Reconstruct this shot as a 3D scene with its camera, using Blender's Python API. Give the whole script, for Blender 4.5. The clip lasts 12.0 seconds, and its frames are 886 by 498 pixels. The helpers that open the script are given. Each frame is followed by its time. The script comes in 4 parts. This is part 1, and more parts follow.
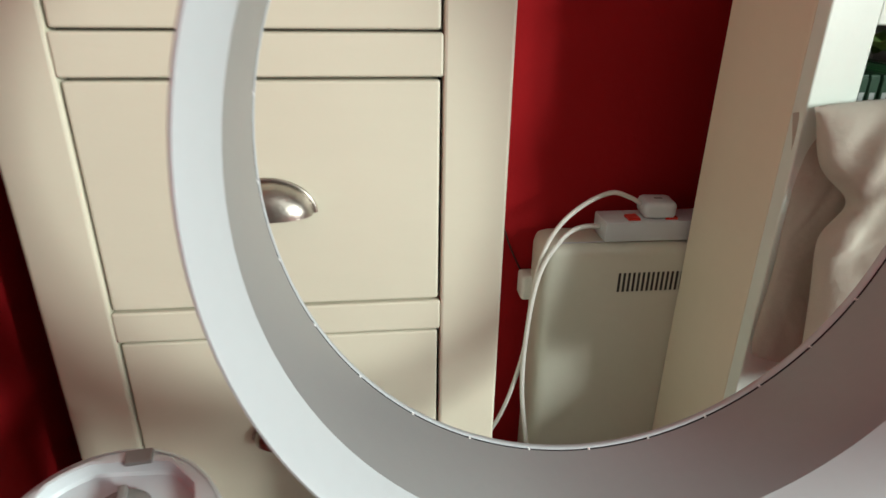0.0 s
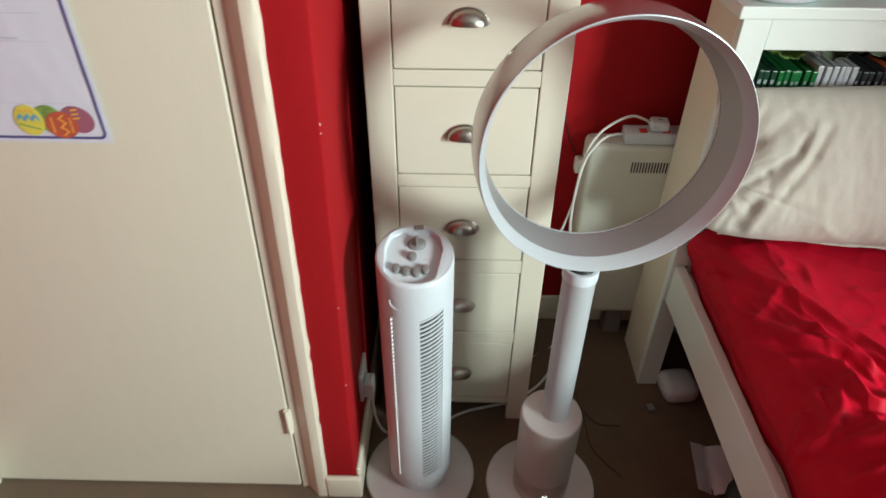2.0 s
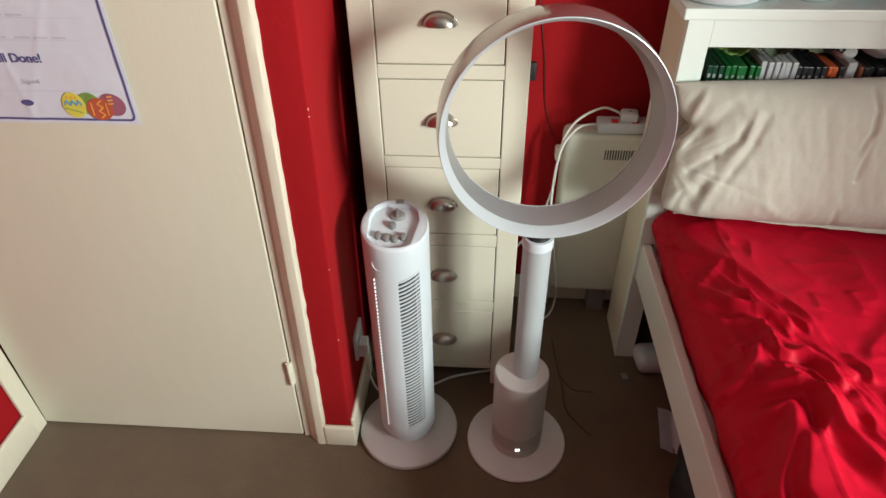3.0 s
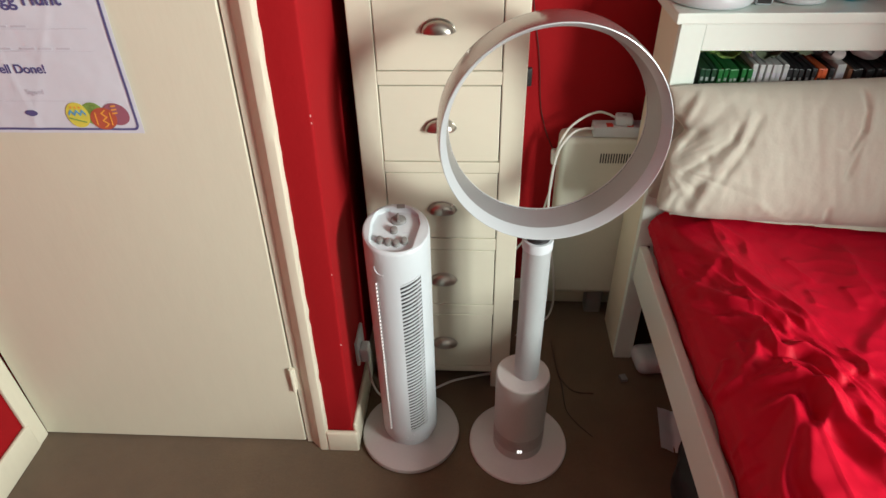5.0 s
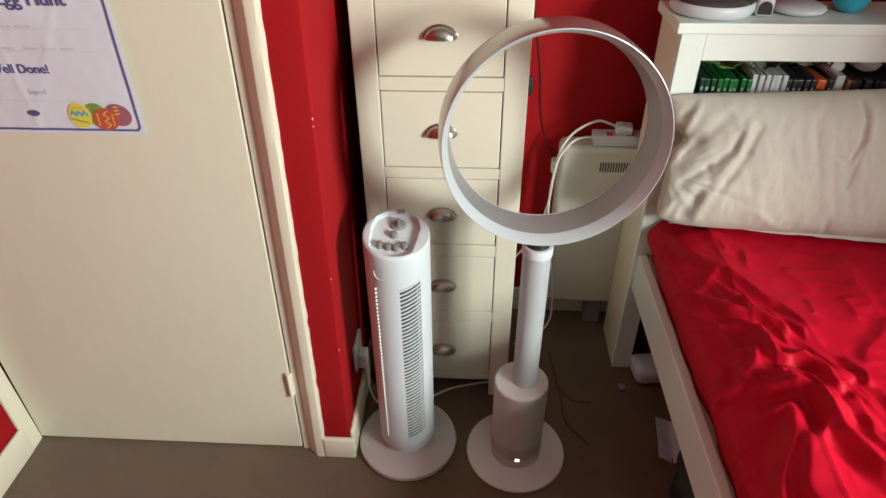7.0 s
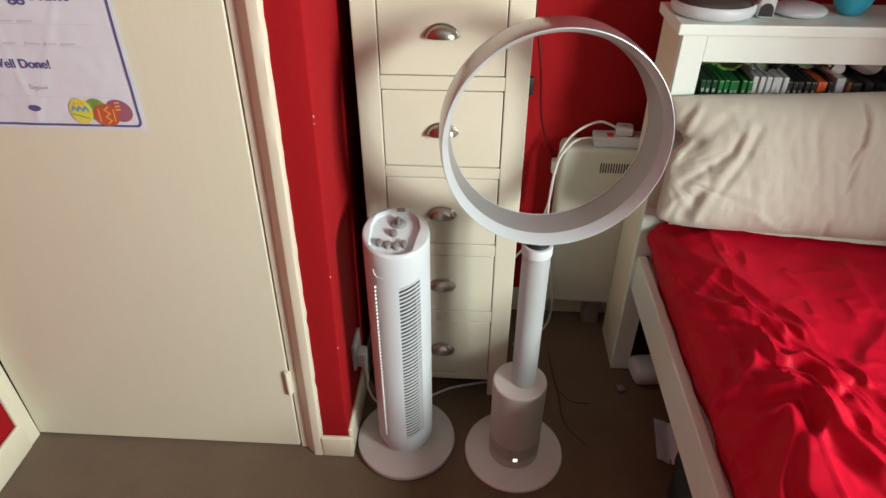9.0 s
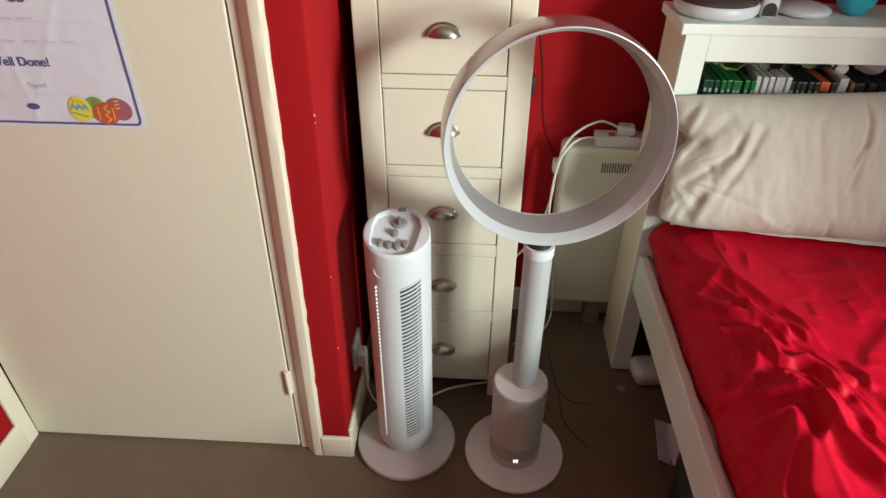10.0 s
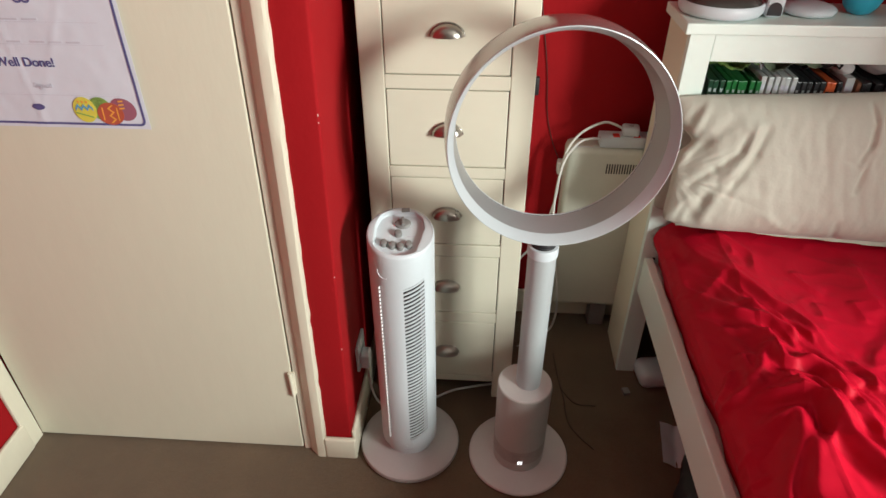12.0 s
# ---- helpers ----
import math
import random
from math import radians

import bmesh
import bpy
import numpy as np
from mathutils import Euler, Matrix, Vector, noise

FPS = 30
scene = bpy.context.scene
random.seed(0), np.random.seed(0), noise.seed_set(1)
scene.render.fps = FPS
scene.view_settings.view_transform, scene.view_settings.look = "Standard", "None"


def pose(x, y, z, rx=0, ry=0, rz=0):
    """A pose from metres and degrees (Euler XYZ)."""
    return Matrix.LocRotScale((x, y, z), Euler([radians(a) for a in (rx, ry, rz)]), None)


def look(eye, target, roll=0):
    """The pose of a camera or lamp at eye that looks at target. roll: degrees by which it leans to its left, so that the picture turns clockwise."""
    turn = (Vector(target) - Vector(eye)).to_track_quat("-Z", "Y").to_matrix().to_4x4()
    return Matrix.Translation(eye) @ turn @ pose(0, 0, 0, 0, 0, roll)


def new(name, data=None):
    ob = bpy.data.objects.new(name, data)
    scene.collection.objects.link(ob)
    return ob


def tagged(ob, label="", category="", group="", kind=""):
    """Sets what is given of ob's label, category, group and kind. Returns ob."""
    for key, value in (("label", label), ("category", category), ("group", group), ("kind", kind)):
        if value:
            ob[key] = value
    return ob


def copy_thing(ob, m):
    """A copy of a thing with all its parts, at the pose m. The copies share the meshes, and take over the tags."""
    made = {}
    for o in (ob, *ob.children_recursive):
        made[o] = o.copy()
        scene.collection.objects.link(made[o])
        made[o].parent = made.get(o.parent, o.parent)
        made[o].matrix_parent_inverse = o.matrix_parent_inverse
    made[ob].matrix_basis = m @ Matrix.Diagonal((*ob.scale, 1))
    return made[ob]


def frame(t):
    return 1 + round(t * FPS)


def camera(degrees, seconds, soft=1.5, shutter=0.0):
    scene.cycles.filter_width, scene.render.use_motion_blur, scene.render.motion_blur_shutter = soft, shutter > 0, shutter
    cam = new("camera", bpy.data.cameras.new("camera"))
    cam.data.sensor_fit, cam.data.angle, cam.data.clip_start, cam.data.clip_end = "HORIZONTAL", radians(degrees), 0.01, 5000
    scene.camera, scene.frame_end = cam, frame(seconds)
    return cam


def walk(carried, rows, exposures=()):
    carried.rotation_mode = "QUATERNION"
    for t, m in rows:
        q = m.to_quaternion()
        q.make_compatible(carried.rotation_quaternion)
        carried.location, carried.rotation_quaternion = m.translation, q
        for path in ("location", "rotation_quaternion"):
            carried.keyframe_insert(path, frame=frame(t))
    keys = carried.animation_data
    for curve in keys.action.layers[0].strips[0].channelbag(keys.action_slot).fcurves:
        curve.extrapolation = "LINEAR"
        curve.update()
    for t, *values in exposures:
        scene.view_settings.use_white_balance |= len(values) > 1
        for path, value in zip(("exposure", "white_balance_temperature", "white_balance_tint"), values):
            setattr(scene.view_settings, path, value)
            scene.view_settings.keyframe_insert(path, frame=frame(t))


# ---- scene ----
cam = camera(70.3, 12.0, shutter=0.5)
PATH = [
    (0, (0.145, 0.15, 1.042), (0.364, 1.963, 0.226), 0.9),
    (0.3, (0.125, 0.112, 1.091), (0.34, 1.89, 0.202), 1.4),
    (0.5, (0.097, 0.074, 1.131), (0.331, 1.809, 0.164), 1.8),
    (0.8, (0.088, -0.001, 1.222), (0.256, 1.709, 0.198), 1.6),
    (1, (0.098, -0.085, 1.278), (0.214, 1.604, 0.214), 1.0),
    (1.5, (0.065, -0.317, 1.389), (0.095, 1.32, 0.239), 0.7),
    (2, (0.04, -0.479, 1.437), (0.017, 1.108, 0.22), 0.5),
    (2.5, (0.12, -0.588, 1.471), (0.012, 0.991, 0.249), -0.7),
    (3, (0.164, -0.659, 1.497), (0.041, 0.925, 0.282), -0.9),
    (5, (0.148, -0.679, 1.499), (0.046, 0.922, 0.304), -1.3),
    (5.5, (0.144, -0.681, 1.493), (0.053, 0.926, 0.306), -0.9),
    (6, (0.15, -0.686, 1.494), (0.055, 0.926, 0.314), -0.8),
    (6.5, (0.147, -0.69, 1.494), (0.052, 0.929, 0.323), -0.7),
    (7, (0.144, -0.687, 1.488), (0.048, 0.935, 0.323), -0.5),
    (9, (0.144, -0.691, 1.483), (0.049, 0.935, 0.322), -0.0),
    (9.5, (0.143, -0.686, 1.481), (0.051, 0.941, 0.321), 0.2),
    (10, (0.139, -0.684, 1.481), (0.047, 0.94, 0.317), 0.2),
    (10.5, (0.139, -0.687, 1.476), (0.042, 0.941, 0.318), 0.2),
    (11, (0.149, -0.686, 1.475), (0.04, 0.943, 0.321), -0.0),
    (11.5, (0.143, -0.688, 1.476), (0.041, 0.945, 0.325), 0.1),
    (12, (0.142, -0.685, 1.474), (0.034, 0.944, 0.319), -0.1),
]
walk(cam, [(t, look(eye, target, roll)) for t, eye, target, roll in PATH],
     exposures=[(0.0, -0.12, 6400, 8.0), (1.0, 0.04, 6050, 5.0), (2.0, 0.0, 6050, 5.0), (2.6, 0.0, 6250, 7.5), (3.2, 0.0, 6400, 9.0), (5.0, 0.0, 6500, 10.0), (12.0, 0.0, 6500, 10.0)])

# ---- world and light ----
world = bpy.data.worlds.new("world")
scene.world = world
world.use_nodes = True
wn = world.node_tree
sky = wn.nodes.new("ShaderNodeTexSky")
sky.sky_type, sky.sun_disc = "NISHITA", False
sky.sun_elevation, sky.sun_rotation = radians(35), radians(120)
wn.links.new(sky.outputs[0], wn.nodes["Background"].inputs[0])
wn.nodes["Background"].inputs[1].default_value = 0.1

WIN_X, WIN_Y0, WIN_Y1, WIN_Z0, WIN_Z1 = 2.0, -1.48, -0.80, 1.06, 1.94
lamp = bpy.data.lights.new("window_daylight", "AREA")
lamp.shape, lamp.size, lamp.size_y = "RECTANGLE", WIN_Z1 - WIN_Z0 - 0.1, WIN_Y1 - WIN_Y0 - 0.1
lamp.energy, lamp.color = 202, (0.955, 1.0, 0.935)
lamp_ob = new("window_daylight", lamp)
lamp_ob.matrix_world = look((WIN_X + 0.03, (WIN_Y0 + WIN_Y1) / 2, (WIN_Z0 + WIN_Z1) / 2), (0, (WIN_Y0 + WIN_Y1) / 2, 1.08))  # skylight falls inwards and down


# ---- materials ----
def material(name, colour, rough=0.5, metal=0.0, var=0.06, scale=8.0, bump=0.0, bump_scale=200.0, sheen=0.0, coat=0.0, streak=None, rough_var=0.08, emit=0.0):
    """A principled surface with two scales of colour variation, worn roughness and fine relief."""
    m = bpy.data.materials.new(name)
    m.use_nodes = True
    nt = m.node_tree
    n, link = nt.nodes, nt.links.new
    b = n["Principled BSDF"]
    tc = n.new("ShaderNodeTexCoord")
    mp = n.new("ShaderNodeMapping")
    if streak:
        mp.inputs["Scale"].default_value = streak
    link(tc.outputs["Object"], mp.inputs[0])
    big = n.new("ShaderNodeTexNoise")
    big.inputs["Scale"].default_value, big.inputs["Detail"].default_value = scale, 3
    fine = n.new("ShaderNodeTexNoise")
    fine.inputs["Scale"].default_value, fine.inputs["Detail"].default_value = scale * 14, 4
    link(mp.outputs[0], big.inputs[0])
    link(mp.outputs[0], fine.inputs[0])
    add = n.new("ShaderNodeMath")
    add.operation = "MULTIPLY_ADD"
    add.inputs[1].default_value = 0.6
    link(big.outputs[0], add.inputs[0])
    mul = n.new("ShaderNodeMath")
    mul.operation = "MULTIPLY"
    mul.inputs[1].default_value = 0.4
    link(fine.outputs[0], mul.inputs[0])
    link(mul.outputs[0], add.inputs[2])
    ramp = n.new("ShaderNodeValToRGB")
    ramp.color_ramp.elements[0].position, ramp.color_ramp.elements[1].position = 0.3, 0.7
    ramp.color_ramp.elements[0].color = (*[max(0, c * (1 - var)) for c in colour], 1)
    ramp.color_ramp.elements[1].color = (*[min(1, c * (1 + var)) for c in colour], 1)
    link(add.outputs[0], ramp.inputs[0])
    link(ramp.outputs[0], b.inputs["Base Color"])
    rr = n.new("ShaderNodeMapRange")
    rr.inputs["To Min"].default_value, rr.inputs["To Max"].default_value = max(0.02, rough - rough_var), min(1, rough + rough_var)
    link(add.outputs[0], rr.inputs["Value"])
    link(rr.outputs[0], b.inputs["Roughness"])
    b.inputs["Metallic"].default_value = metal
    b.inputs["Sheen Weight"].default_value = sheen
    b.inputs["Coat Weight"].default_value = coat
    b.inputs["Coat Roughness"].default_value = 0.15
    if emit:
        b.inputs["Emission Color"].default_value, b.inputs["Emission Strength"].default_value = (*colour, 1), emit
    if bump:
        bn = n.new("ShaderNodeTexNoise")
        bn.inputs["Scale"].default_value, bn.inputs["Detail"].default_value = bump_scale, 5
        link(mp.outputs[0], bn.inputs[0])
        bp = n.new("ShaderNodeBump")
        bp.inputs["Strength"].default_value, bp.inputs["Distance"].default_value = bump, 0.002
        link(bn.outputs[0], bp.inputs["Height"])
        link(bp.outputs[0], b.inputs["Normal"])
    return m


RED_WALL = material("red_wall_paint", (0.28, 0.0088, 0.0118), 0.75, var=0.05, scale=3, bump=0.35, bump_scale=90)
# greyed well below white to hold down light bounced off the unseen ceiling
DIMMED_PAINT = material("dimmed_ceiling_paint", (0.38, 0.375, 0.36), 0.8, var=0.03, scale=2, bump=0.2)
CREAM_GLOSS = material("cream_gloss_paint", (0.66, 0.62, 0.50), 0.4, var=0.035, scale=5, bump=0.25, bump_scale=60, streak=(1, 1, 0.25))
DOOR_PAINT = material("cream_door_paint", (0.615, 0.59, 0.475), 0.42, var=0.03, scale=2.5, bump=0.15, bump_scale=110, streak=(1, 1, 0.3))
CHEST_PAINT = material("cream_lacquer", (0.63, 0.605, 0.49), 0.45, var=0.02, scale=4, bump=0.12, bump_scale=120, streak=(0.3, 1, 1))
GAP = material("dark_gap", (0.03, 0.025, 0.02), 0.9)
NICKEL = material("satin_nickel", (0.42, 0.39, 0.35), 0.3, 1.0, var=0.1, scale=20, bump=0.1, bump_scale=300)
HEAD_PAINT = material("white_foil", (0.695, 0.785, 0.73), 0.35, var=0.02, scale=4, bump=0.08, bump_scale=150)
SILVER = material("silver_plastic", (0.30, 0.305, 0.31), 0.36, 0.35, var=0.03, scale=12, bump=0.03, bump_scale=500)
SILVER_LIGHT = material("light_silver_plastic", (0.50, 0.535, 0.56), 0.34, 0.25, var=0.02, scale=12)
SILVER_GLOSS = material("glossy_silver_shell", (0.48, 0.45, 0.44), 0.22, 0.75, var=0.03, scale=10, rough_var=0.03)
PLASTIC = material("white_plastic", (0.55, 0.595, 0.628), 0.35, var=0.02, scale=10, bump=0.03, bump_scale=400)
# whiter than the body plastic, so the added fins look like glints
FIN_WHITE = material("bright_white_plastic", (0.85, 0.86, 0.86), 0.3, var=0.01, scale=10)
PLATE = material("pale_grey_plastic", (0.56, 0.53, 0.52), 0.4, var=0.04, scale=10, bump=0.05, bump_scale=400)
DRUM = material("silver_grey_drum", (0.43, 0.43, 0.405), 0.5, 0.0, var=0.04, scale=14)
DRUM_DARK = material("grey_intake_mesh", (0.36, 0.33, 0.305), 0.5, 0.2, var=0.14, scale=40, bump=0.4, bump_scale=900)
POLE = material("satin_pole", (0.41, 0.44, 0.45), 0.42, 0.2, var=0.03, scale=12)
KNOB = material("grey_plastic", (0.20, 0.195, 0.19), 0.45, var=0.08, scale=30)
DARK = material("black_plastic", (0.02, 0.02, 0.022), 0.4, var=0.1, scale=30)
GLOW = material("lit_display", (1.0, 1.0, 1.0), 0.4, emit=1.1)
HEATER = material("ivory_enamel", (0.56, 0.56, 0.48), 0.35, var=0.03, scale=5, bump=0.08, bump_scale=200)
BASE_GREY = material("pinkish_grey_plastic", (0.47, 0.445, 0.44), 0.4, var=0.04, scale=10, bump=0.05, bump_scale=400)
# headboard foil with warm bounce from door and chest put into its colour
FOIL_BOUNCE = material("white_foil_warm_bounce", (0.72, 0.67, 0.54), 0.4, var=0.02, scale=4, bump=0.08, bump_scale=150)
CABLE = material("white_cable", (0.70, 0.69, 0.66), 0.45, var=0.05, scale=20)
RED_SWITCH = material("red_switch", (0.55, 0.03, 0.02), 0.3)
SATIN = material("red_satin_sheet", (0.42, 0.003, 0.018), 0.58, var=0.06, scale=6, bump=0.10, bump_scale=60)
SATIN.node_tree.nodes["Principled BSDF"].inputs["Specular IOR Level"].default_value = 0.12
PILLOW = material("ivory_cotton", (0.455, 0.435, 0.37), 0.8, var=0.04, scale=7, bump=0.35, bump_scale=150, sheen=0.2)
MATTRESS = material("mattress_ticking", (0.7, 0.68, 0.62), 0.85, var=0.05)
PAPER = material("white_paper", (0.585, 0.60, 0.67), 0.6, var=0.02, scale=9, bump=0.2, bump_scale=25)
NAVY = material("navy_print", (0.085, 0.085, 0.22), 0.5)
INK = material("faded_ink", (0.50, 0.49, 0.56), 0.6)
YELLOW = material("yellow_print", (0.62, 0.55, 0.08), 0.5)
ORANGE = material("orange_print", (0.72, 0.33, 0.06), 0.5)
BRICK_RED = material("rust_print", (0.42, 0.09, 0.05), 0.5)
BLUE = material("blue_print", (0.10, 0.32, 0.50), 0.5)
PURPLE = material("purple_print", (0.28, 0.10, 0.14), 0.5)
LEAF = material("green_print", (0.20, 0.33, 0.08), 0.5, var=0.5, scale=25)
TURQUOISE = material("turquoise_plastic", (0.03, 0.42, 0.58), 0.3, var=0.04)
BLACK_CASE = material("black_case", (0.025, 0.025, 0.028), 0.35, var=0.15, scale=30)
GREEN_CASE = material("green_case", (0.012, 0.13, 0.03), 0.3, var=0.1, scale=30)
DARK_GREEN_CASE = material("dark_green_case", (0.012, 0.05, 0.025), 0.3, var=0.1, scale=30)
WHITE_CASE = material("white_case", (0.50, 0.52, 0.52), 0.35, var=0.04, scale=30)
ORANGE_CASE = material("orange_sleeve", (0.62, 0.11, 0.03), 0.4, var=0.05, scale=30)
BROWN_CASE = material("brown_sleeve", (0.25, 0.10, 0.05), 0.4, var=0.05, scale=30)
TEXT_WHITE = material("pale_title_print", (0.34, 0.37, 0.37), 0.5)
SMOKE = material("dark_glossy_lid", (0.06, 0.055, 0.05), 0.12, var=0.1)
WHITE_CLOTH = material("white_fleece", (0.66, 0.63, 0.62), 0.95, var=0.06, scale=20, bump=0.6, bump_scale=120)


def carpet_material():
    m = material("brown_carpet", (0.112, 0.071, 0.037), 0.95, var=0.22, scale=9, sheen=0.3)
    n, link = m.node_tree.nodes, m.node_tree.links.new
    b = n["Principled BSDF"]
    tc = n.new("ShaderNodeTexCoord")
    v = n.new("ShaderNodeTexVoronoi")
    v.inputs["Scale"].default_value = 620
    link(tc.outputs["Object"], v.inputs["Vector"])
    bp = n.new("ShaderNodeBump")
    bp.inputs["Strength"].default_value, bp.inputs["Distance"].default_value = 0.55, 0.002
    link(v.outputs["Distance"], bp.inputs["Height"])
    link(bp.outputs[0], b.inputs["Normal"])
    return m


CARPET = carpet_material()
RED_WALL.node_tree.nodes["Principled BSDF"].inputs["Specular IOR Level"].default_value = 0.06


# ---- mesh helpers ----
def part(name, bm, mat, parent=None, label="", smooth=None):
    """Links a bmesh as one mesh object, in its parent's space. smooth: degrees under which edges are shaded smooth."""
    me = bpy.data.meshes.new(name)
    bmesh.ops.recalc_face_normals(bm, faces=bm.faces)
    if smooth:
        for f in bm.faces:
            f.smooth = True
        for e in bm.edges:
            e.smooth = len(e.link_faces) == 2 and e.calc_face_angle(0) < radians(smooth)
    bm.to_mesh(me)
    bm.free()
    me.materials.append(mat)
    ob = new(name, me)
    if parent:
        ob.parent = parent
    if label:
        tagged(ob, label)
    return ob


def thing(name, at, label, category, group="", rz=0):
    """An empty at a thing's base, which its parts hang under."""
    ob = new(name)
    ob.empty_display_size = 0.05
    ob.matrix_world = pose(*at, 0, 0, rz)
    return tagged(ob, label, category, group)


def box(x0, x1, y0, y1, z0, z1, bevel=0.002, seg=2, bm=None):
    own = bmesh.new()
    vs = [own.verts.new((x, y, z)) for x in (x0, x1) for y in (y0, y1) for z in (z0, z1)]
    for f in ((0, 1, 3, 2), (4, 6, 7, 5), (0, 4, 5, 1), (2, 3, 7, 6), (0, 2, 6, 4), (1, 5, 7, 3)):
        own.faces.new([vs[i] for i in f])
    if bevel:
        bmesh.ops.bevel(own, geom=own.edges[:], offset=bevel, segments=seg, affect="EDGES", profile=0.5)
    if bm is None:
        return own
    me = bpy.data.meshes.new("join")
    own.to_mesh(me)
    own.free()
    bm.from_mesh(me)
    bpy.data.meshes.remove(me)
    return bm


def lathe(profile, seg=64, close=False, m=None):
    """Turns a profile of (radius, height) round z; radius 0 closes an end."""
    bm = bmesh.new()
    rings = []
    for r, z in profile:
        rings.append([bm.verts.new((0, 0, z))] if r < 1e-6 else [bm.verts.new((r * math.cos(a), r * math.sin(a), z)) for a in (2 * math.pi * i / seg for i in range(seg))])
    pairs = list(zip(rings, rings[1:])) + ([(rings[-1], rings[0])] if close else [])
    for a, b in pairs:
        for i in range(seg):
            j = (i + 1) % seg
            if len(a) == 1 and len(b) == 1:
                continue
            if len(a) == 1:
                bm.faces.new((a[0], b[i], b[j]))
            elif len(b) == 1:
                bm.faces.new((a[i], b[0], a[j]))
            else:
                bm.faces.new((a[i], b[i], b[j], a[j]))
    if m is not None:
        bm.transform(m)
    return bm


def smooth_path(points, n=8):
    """Points along a smooth curve through those given."""
    p = [Vector(q) for q in points]
    p = [2 * p[0] - p[1], *p, 2 * p[-1] - p[-2]]
    out = []
    for a, b, c, d in zip(p, p[1:], p[2:], p[3:]):
        for i in range(n):
            t = i / n
            out.append(0.5 * (2 * b + (c - a) * t + (2 * a - 5 * b + 4 * c - d) * t * t + (3 * b - a - 3 * c + d) * t ** 3))
    return out + [p[-2]]


def tube(points, r, seg=8, n=8):
    bm = bmesh.new()
    path = smooth_path(points, n)
    side = Vector((0.3, 0.5, 0.81))
    last = None
    for i, c in enumerate(path):
        way = (path[min(i + 1, len(path) - 1)] - path[max(i - 1, 0)]).normalized()
        u = (side - way * side.dot(way)).normalized()
        side = u
        v = way.cross(u)
        ring = [bm.verts.new(c + r * (u * math.cos(a) + v * math.sin(a))) for a in (2 * math.pi * k / seg for k in range(seg))]
        if last:
            for k in range(seg):
                bm.faces.new((last[k], last[(k + 1) % seg], ring[(k + 1) % seg], ring[k]))
        else:
            bm.faces.new(ring[::-1])
        last = ring
    bm.faces.new(last)
    return bm


def surface(fn, nu, nv, loop_u=False):
    """A grid mesh of fn(u, v), u and v from 0 to 1."""
    bm = bmesh.new()
    rows = [[bm.verts.new(fn(i / nu, j / nv)) for j in range(nv + 1)] for i in range(nu if loop_u else nu + 1)]
    for i in range(nu):
        a, b = rows[i], rows[(i + 1) % len(rows)]
        for j in range(nv):
            bm.faces.new((a[j], b[j], b[j + 1], a[j + 1]))
    return bm


def thicken(bm, d):
    bmesh.ops.recalc_face_normals(bm, faces=bm.faces)
    bmesh.ops.solidify(bm, geom=bm.faces[:], thickness=d)
    return bm


def words(name, body, size, mat, parent, at, label="", align="CENTER", bold=0.0):
    """Lettering on an upright surface that faces -y."""
    cu = bpy.data.curves.new(name, "FONT")
    cu.body, cu.size, cu.align_x, cu.extrude, cu.offset = body, size, align, 0.0003, bold
    tmp = new("tmp_words", cu)
    me = bpy.data.meshes.new_from_object(tmp.evaluated_get(bpy.context.evaluated_depsgraph_get()))
    bpy.data.objects.remove(tmp)
    me.materials.clear()
    me.materials.append(mat)
    ob = new(name, me)
    ob.parent = parent
    ob.matrix_local = pose(*at, 90, 0, 0)
    if label:
        tagged(ob, label)
    return ob


def structure(name, bm, mat, label, category, smooth=None):
    return tagged(part(name, bm, mat, smooth=smooth), label, category, kind="structure")


# ---- the room ----
LEFT, RIGHT, FRONT, BACK, TOP = -1.09, 2.0, -3.2, 1.04, 2.4
DOORWALL, CORNER, LEAN = 0.393, -0.180, 0.021
structure("floor", box(LEFT - 0.1, RIGHT + 0.1, FRONT - 0.1, BACK + 0.1, -0.1, 0, 0), CARPET, "brown short-pile fitted carpet", "floor")
structure("ceiling", box(LEFT - 0.1, RIGHT + 0.1, FRONT - 0.1, BACK + 0.1, TOP, TOP + 0.1, 0), DIMMED_PAINT, "plain unseen ceiling, greyed to cut bounced light", "ceiling")
structure("wall_back", box(CORNER - 0.1, RIGHT + 0.1, BACK + 0.0005, BACK + 0.1, 0, TOP, 0), RED_WALL, "red painted wall behind the bed", "wall")
structure("wall_left", box(LEFT - 0.1, LEFT, FRONT, DOORWALL + 0.12, 0, TOP, 0), RED_WALL, "red painted side wall beside the door", "wall")
# very dark on purpose: these unseen walls should bounce little light
TAUPE = material("low_bounce_taupe_paint", (0.08, 0.072, 0.064), 0.8, var=0.04, scale=2, bump=0.2)
structure("wall_behind", box(LEFT - 0.1, RIGHT + 0.1, FRONT - 0.1, FRONT, 0, TOP, 0), TAUPE, "plain unseen wall, darkened to cut bounced light", "wall")


def window_wall():
    bm = bmesh.new()
    x0, x1 = RIGHT, RIGHT + 0.1
    box(x0, x1, FRONT, WIN_Y0, 0, TOP, 0, bm=bm)
    box(x0, x1, WIN_Y1, -0.431, 0, TOP, 0, bm=bm)
    box(x0, x1, WIN_Y0, WIN_Y1, 0, WIN_Z0, 0, bm=bm)
    box(x0, x1, WIN_Y0, WIN_Y1, WIN_Z1, TOP, 0, bm=bm)
    return bm


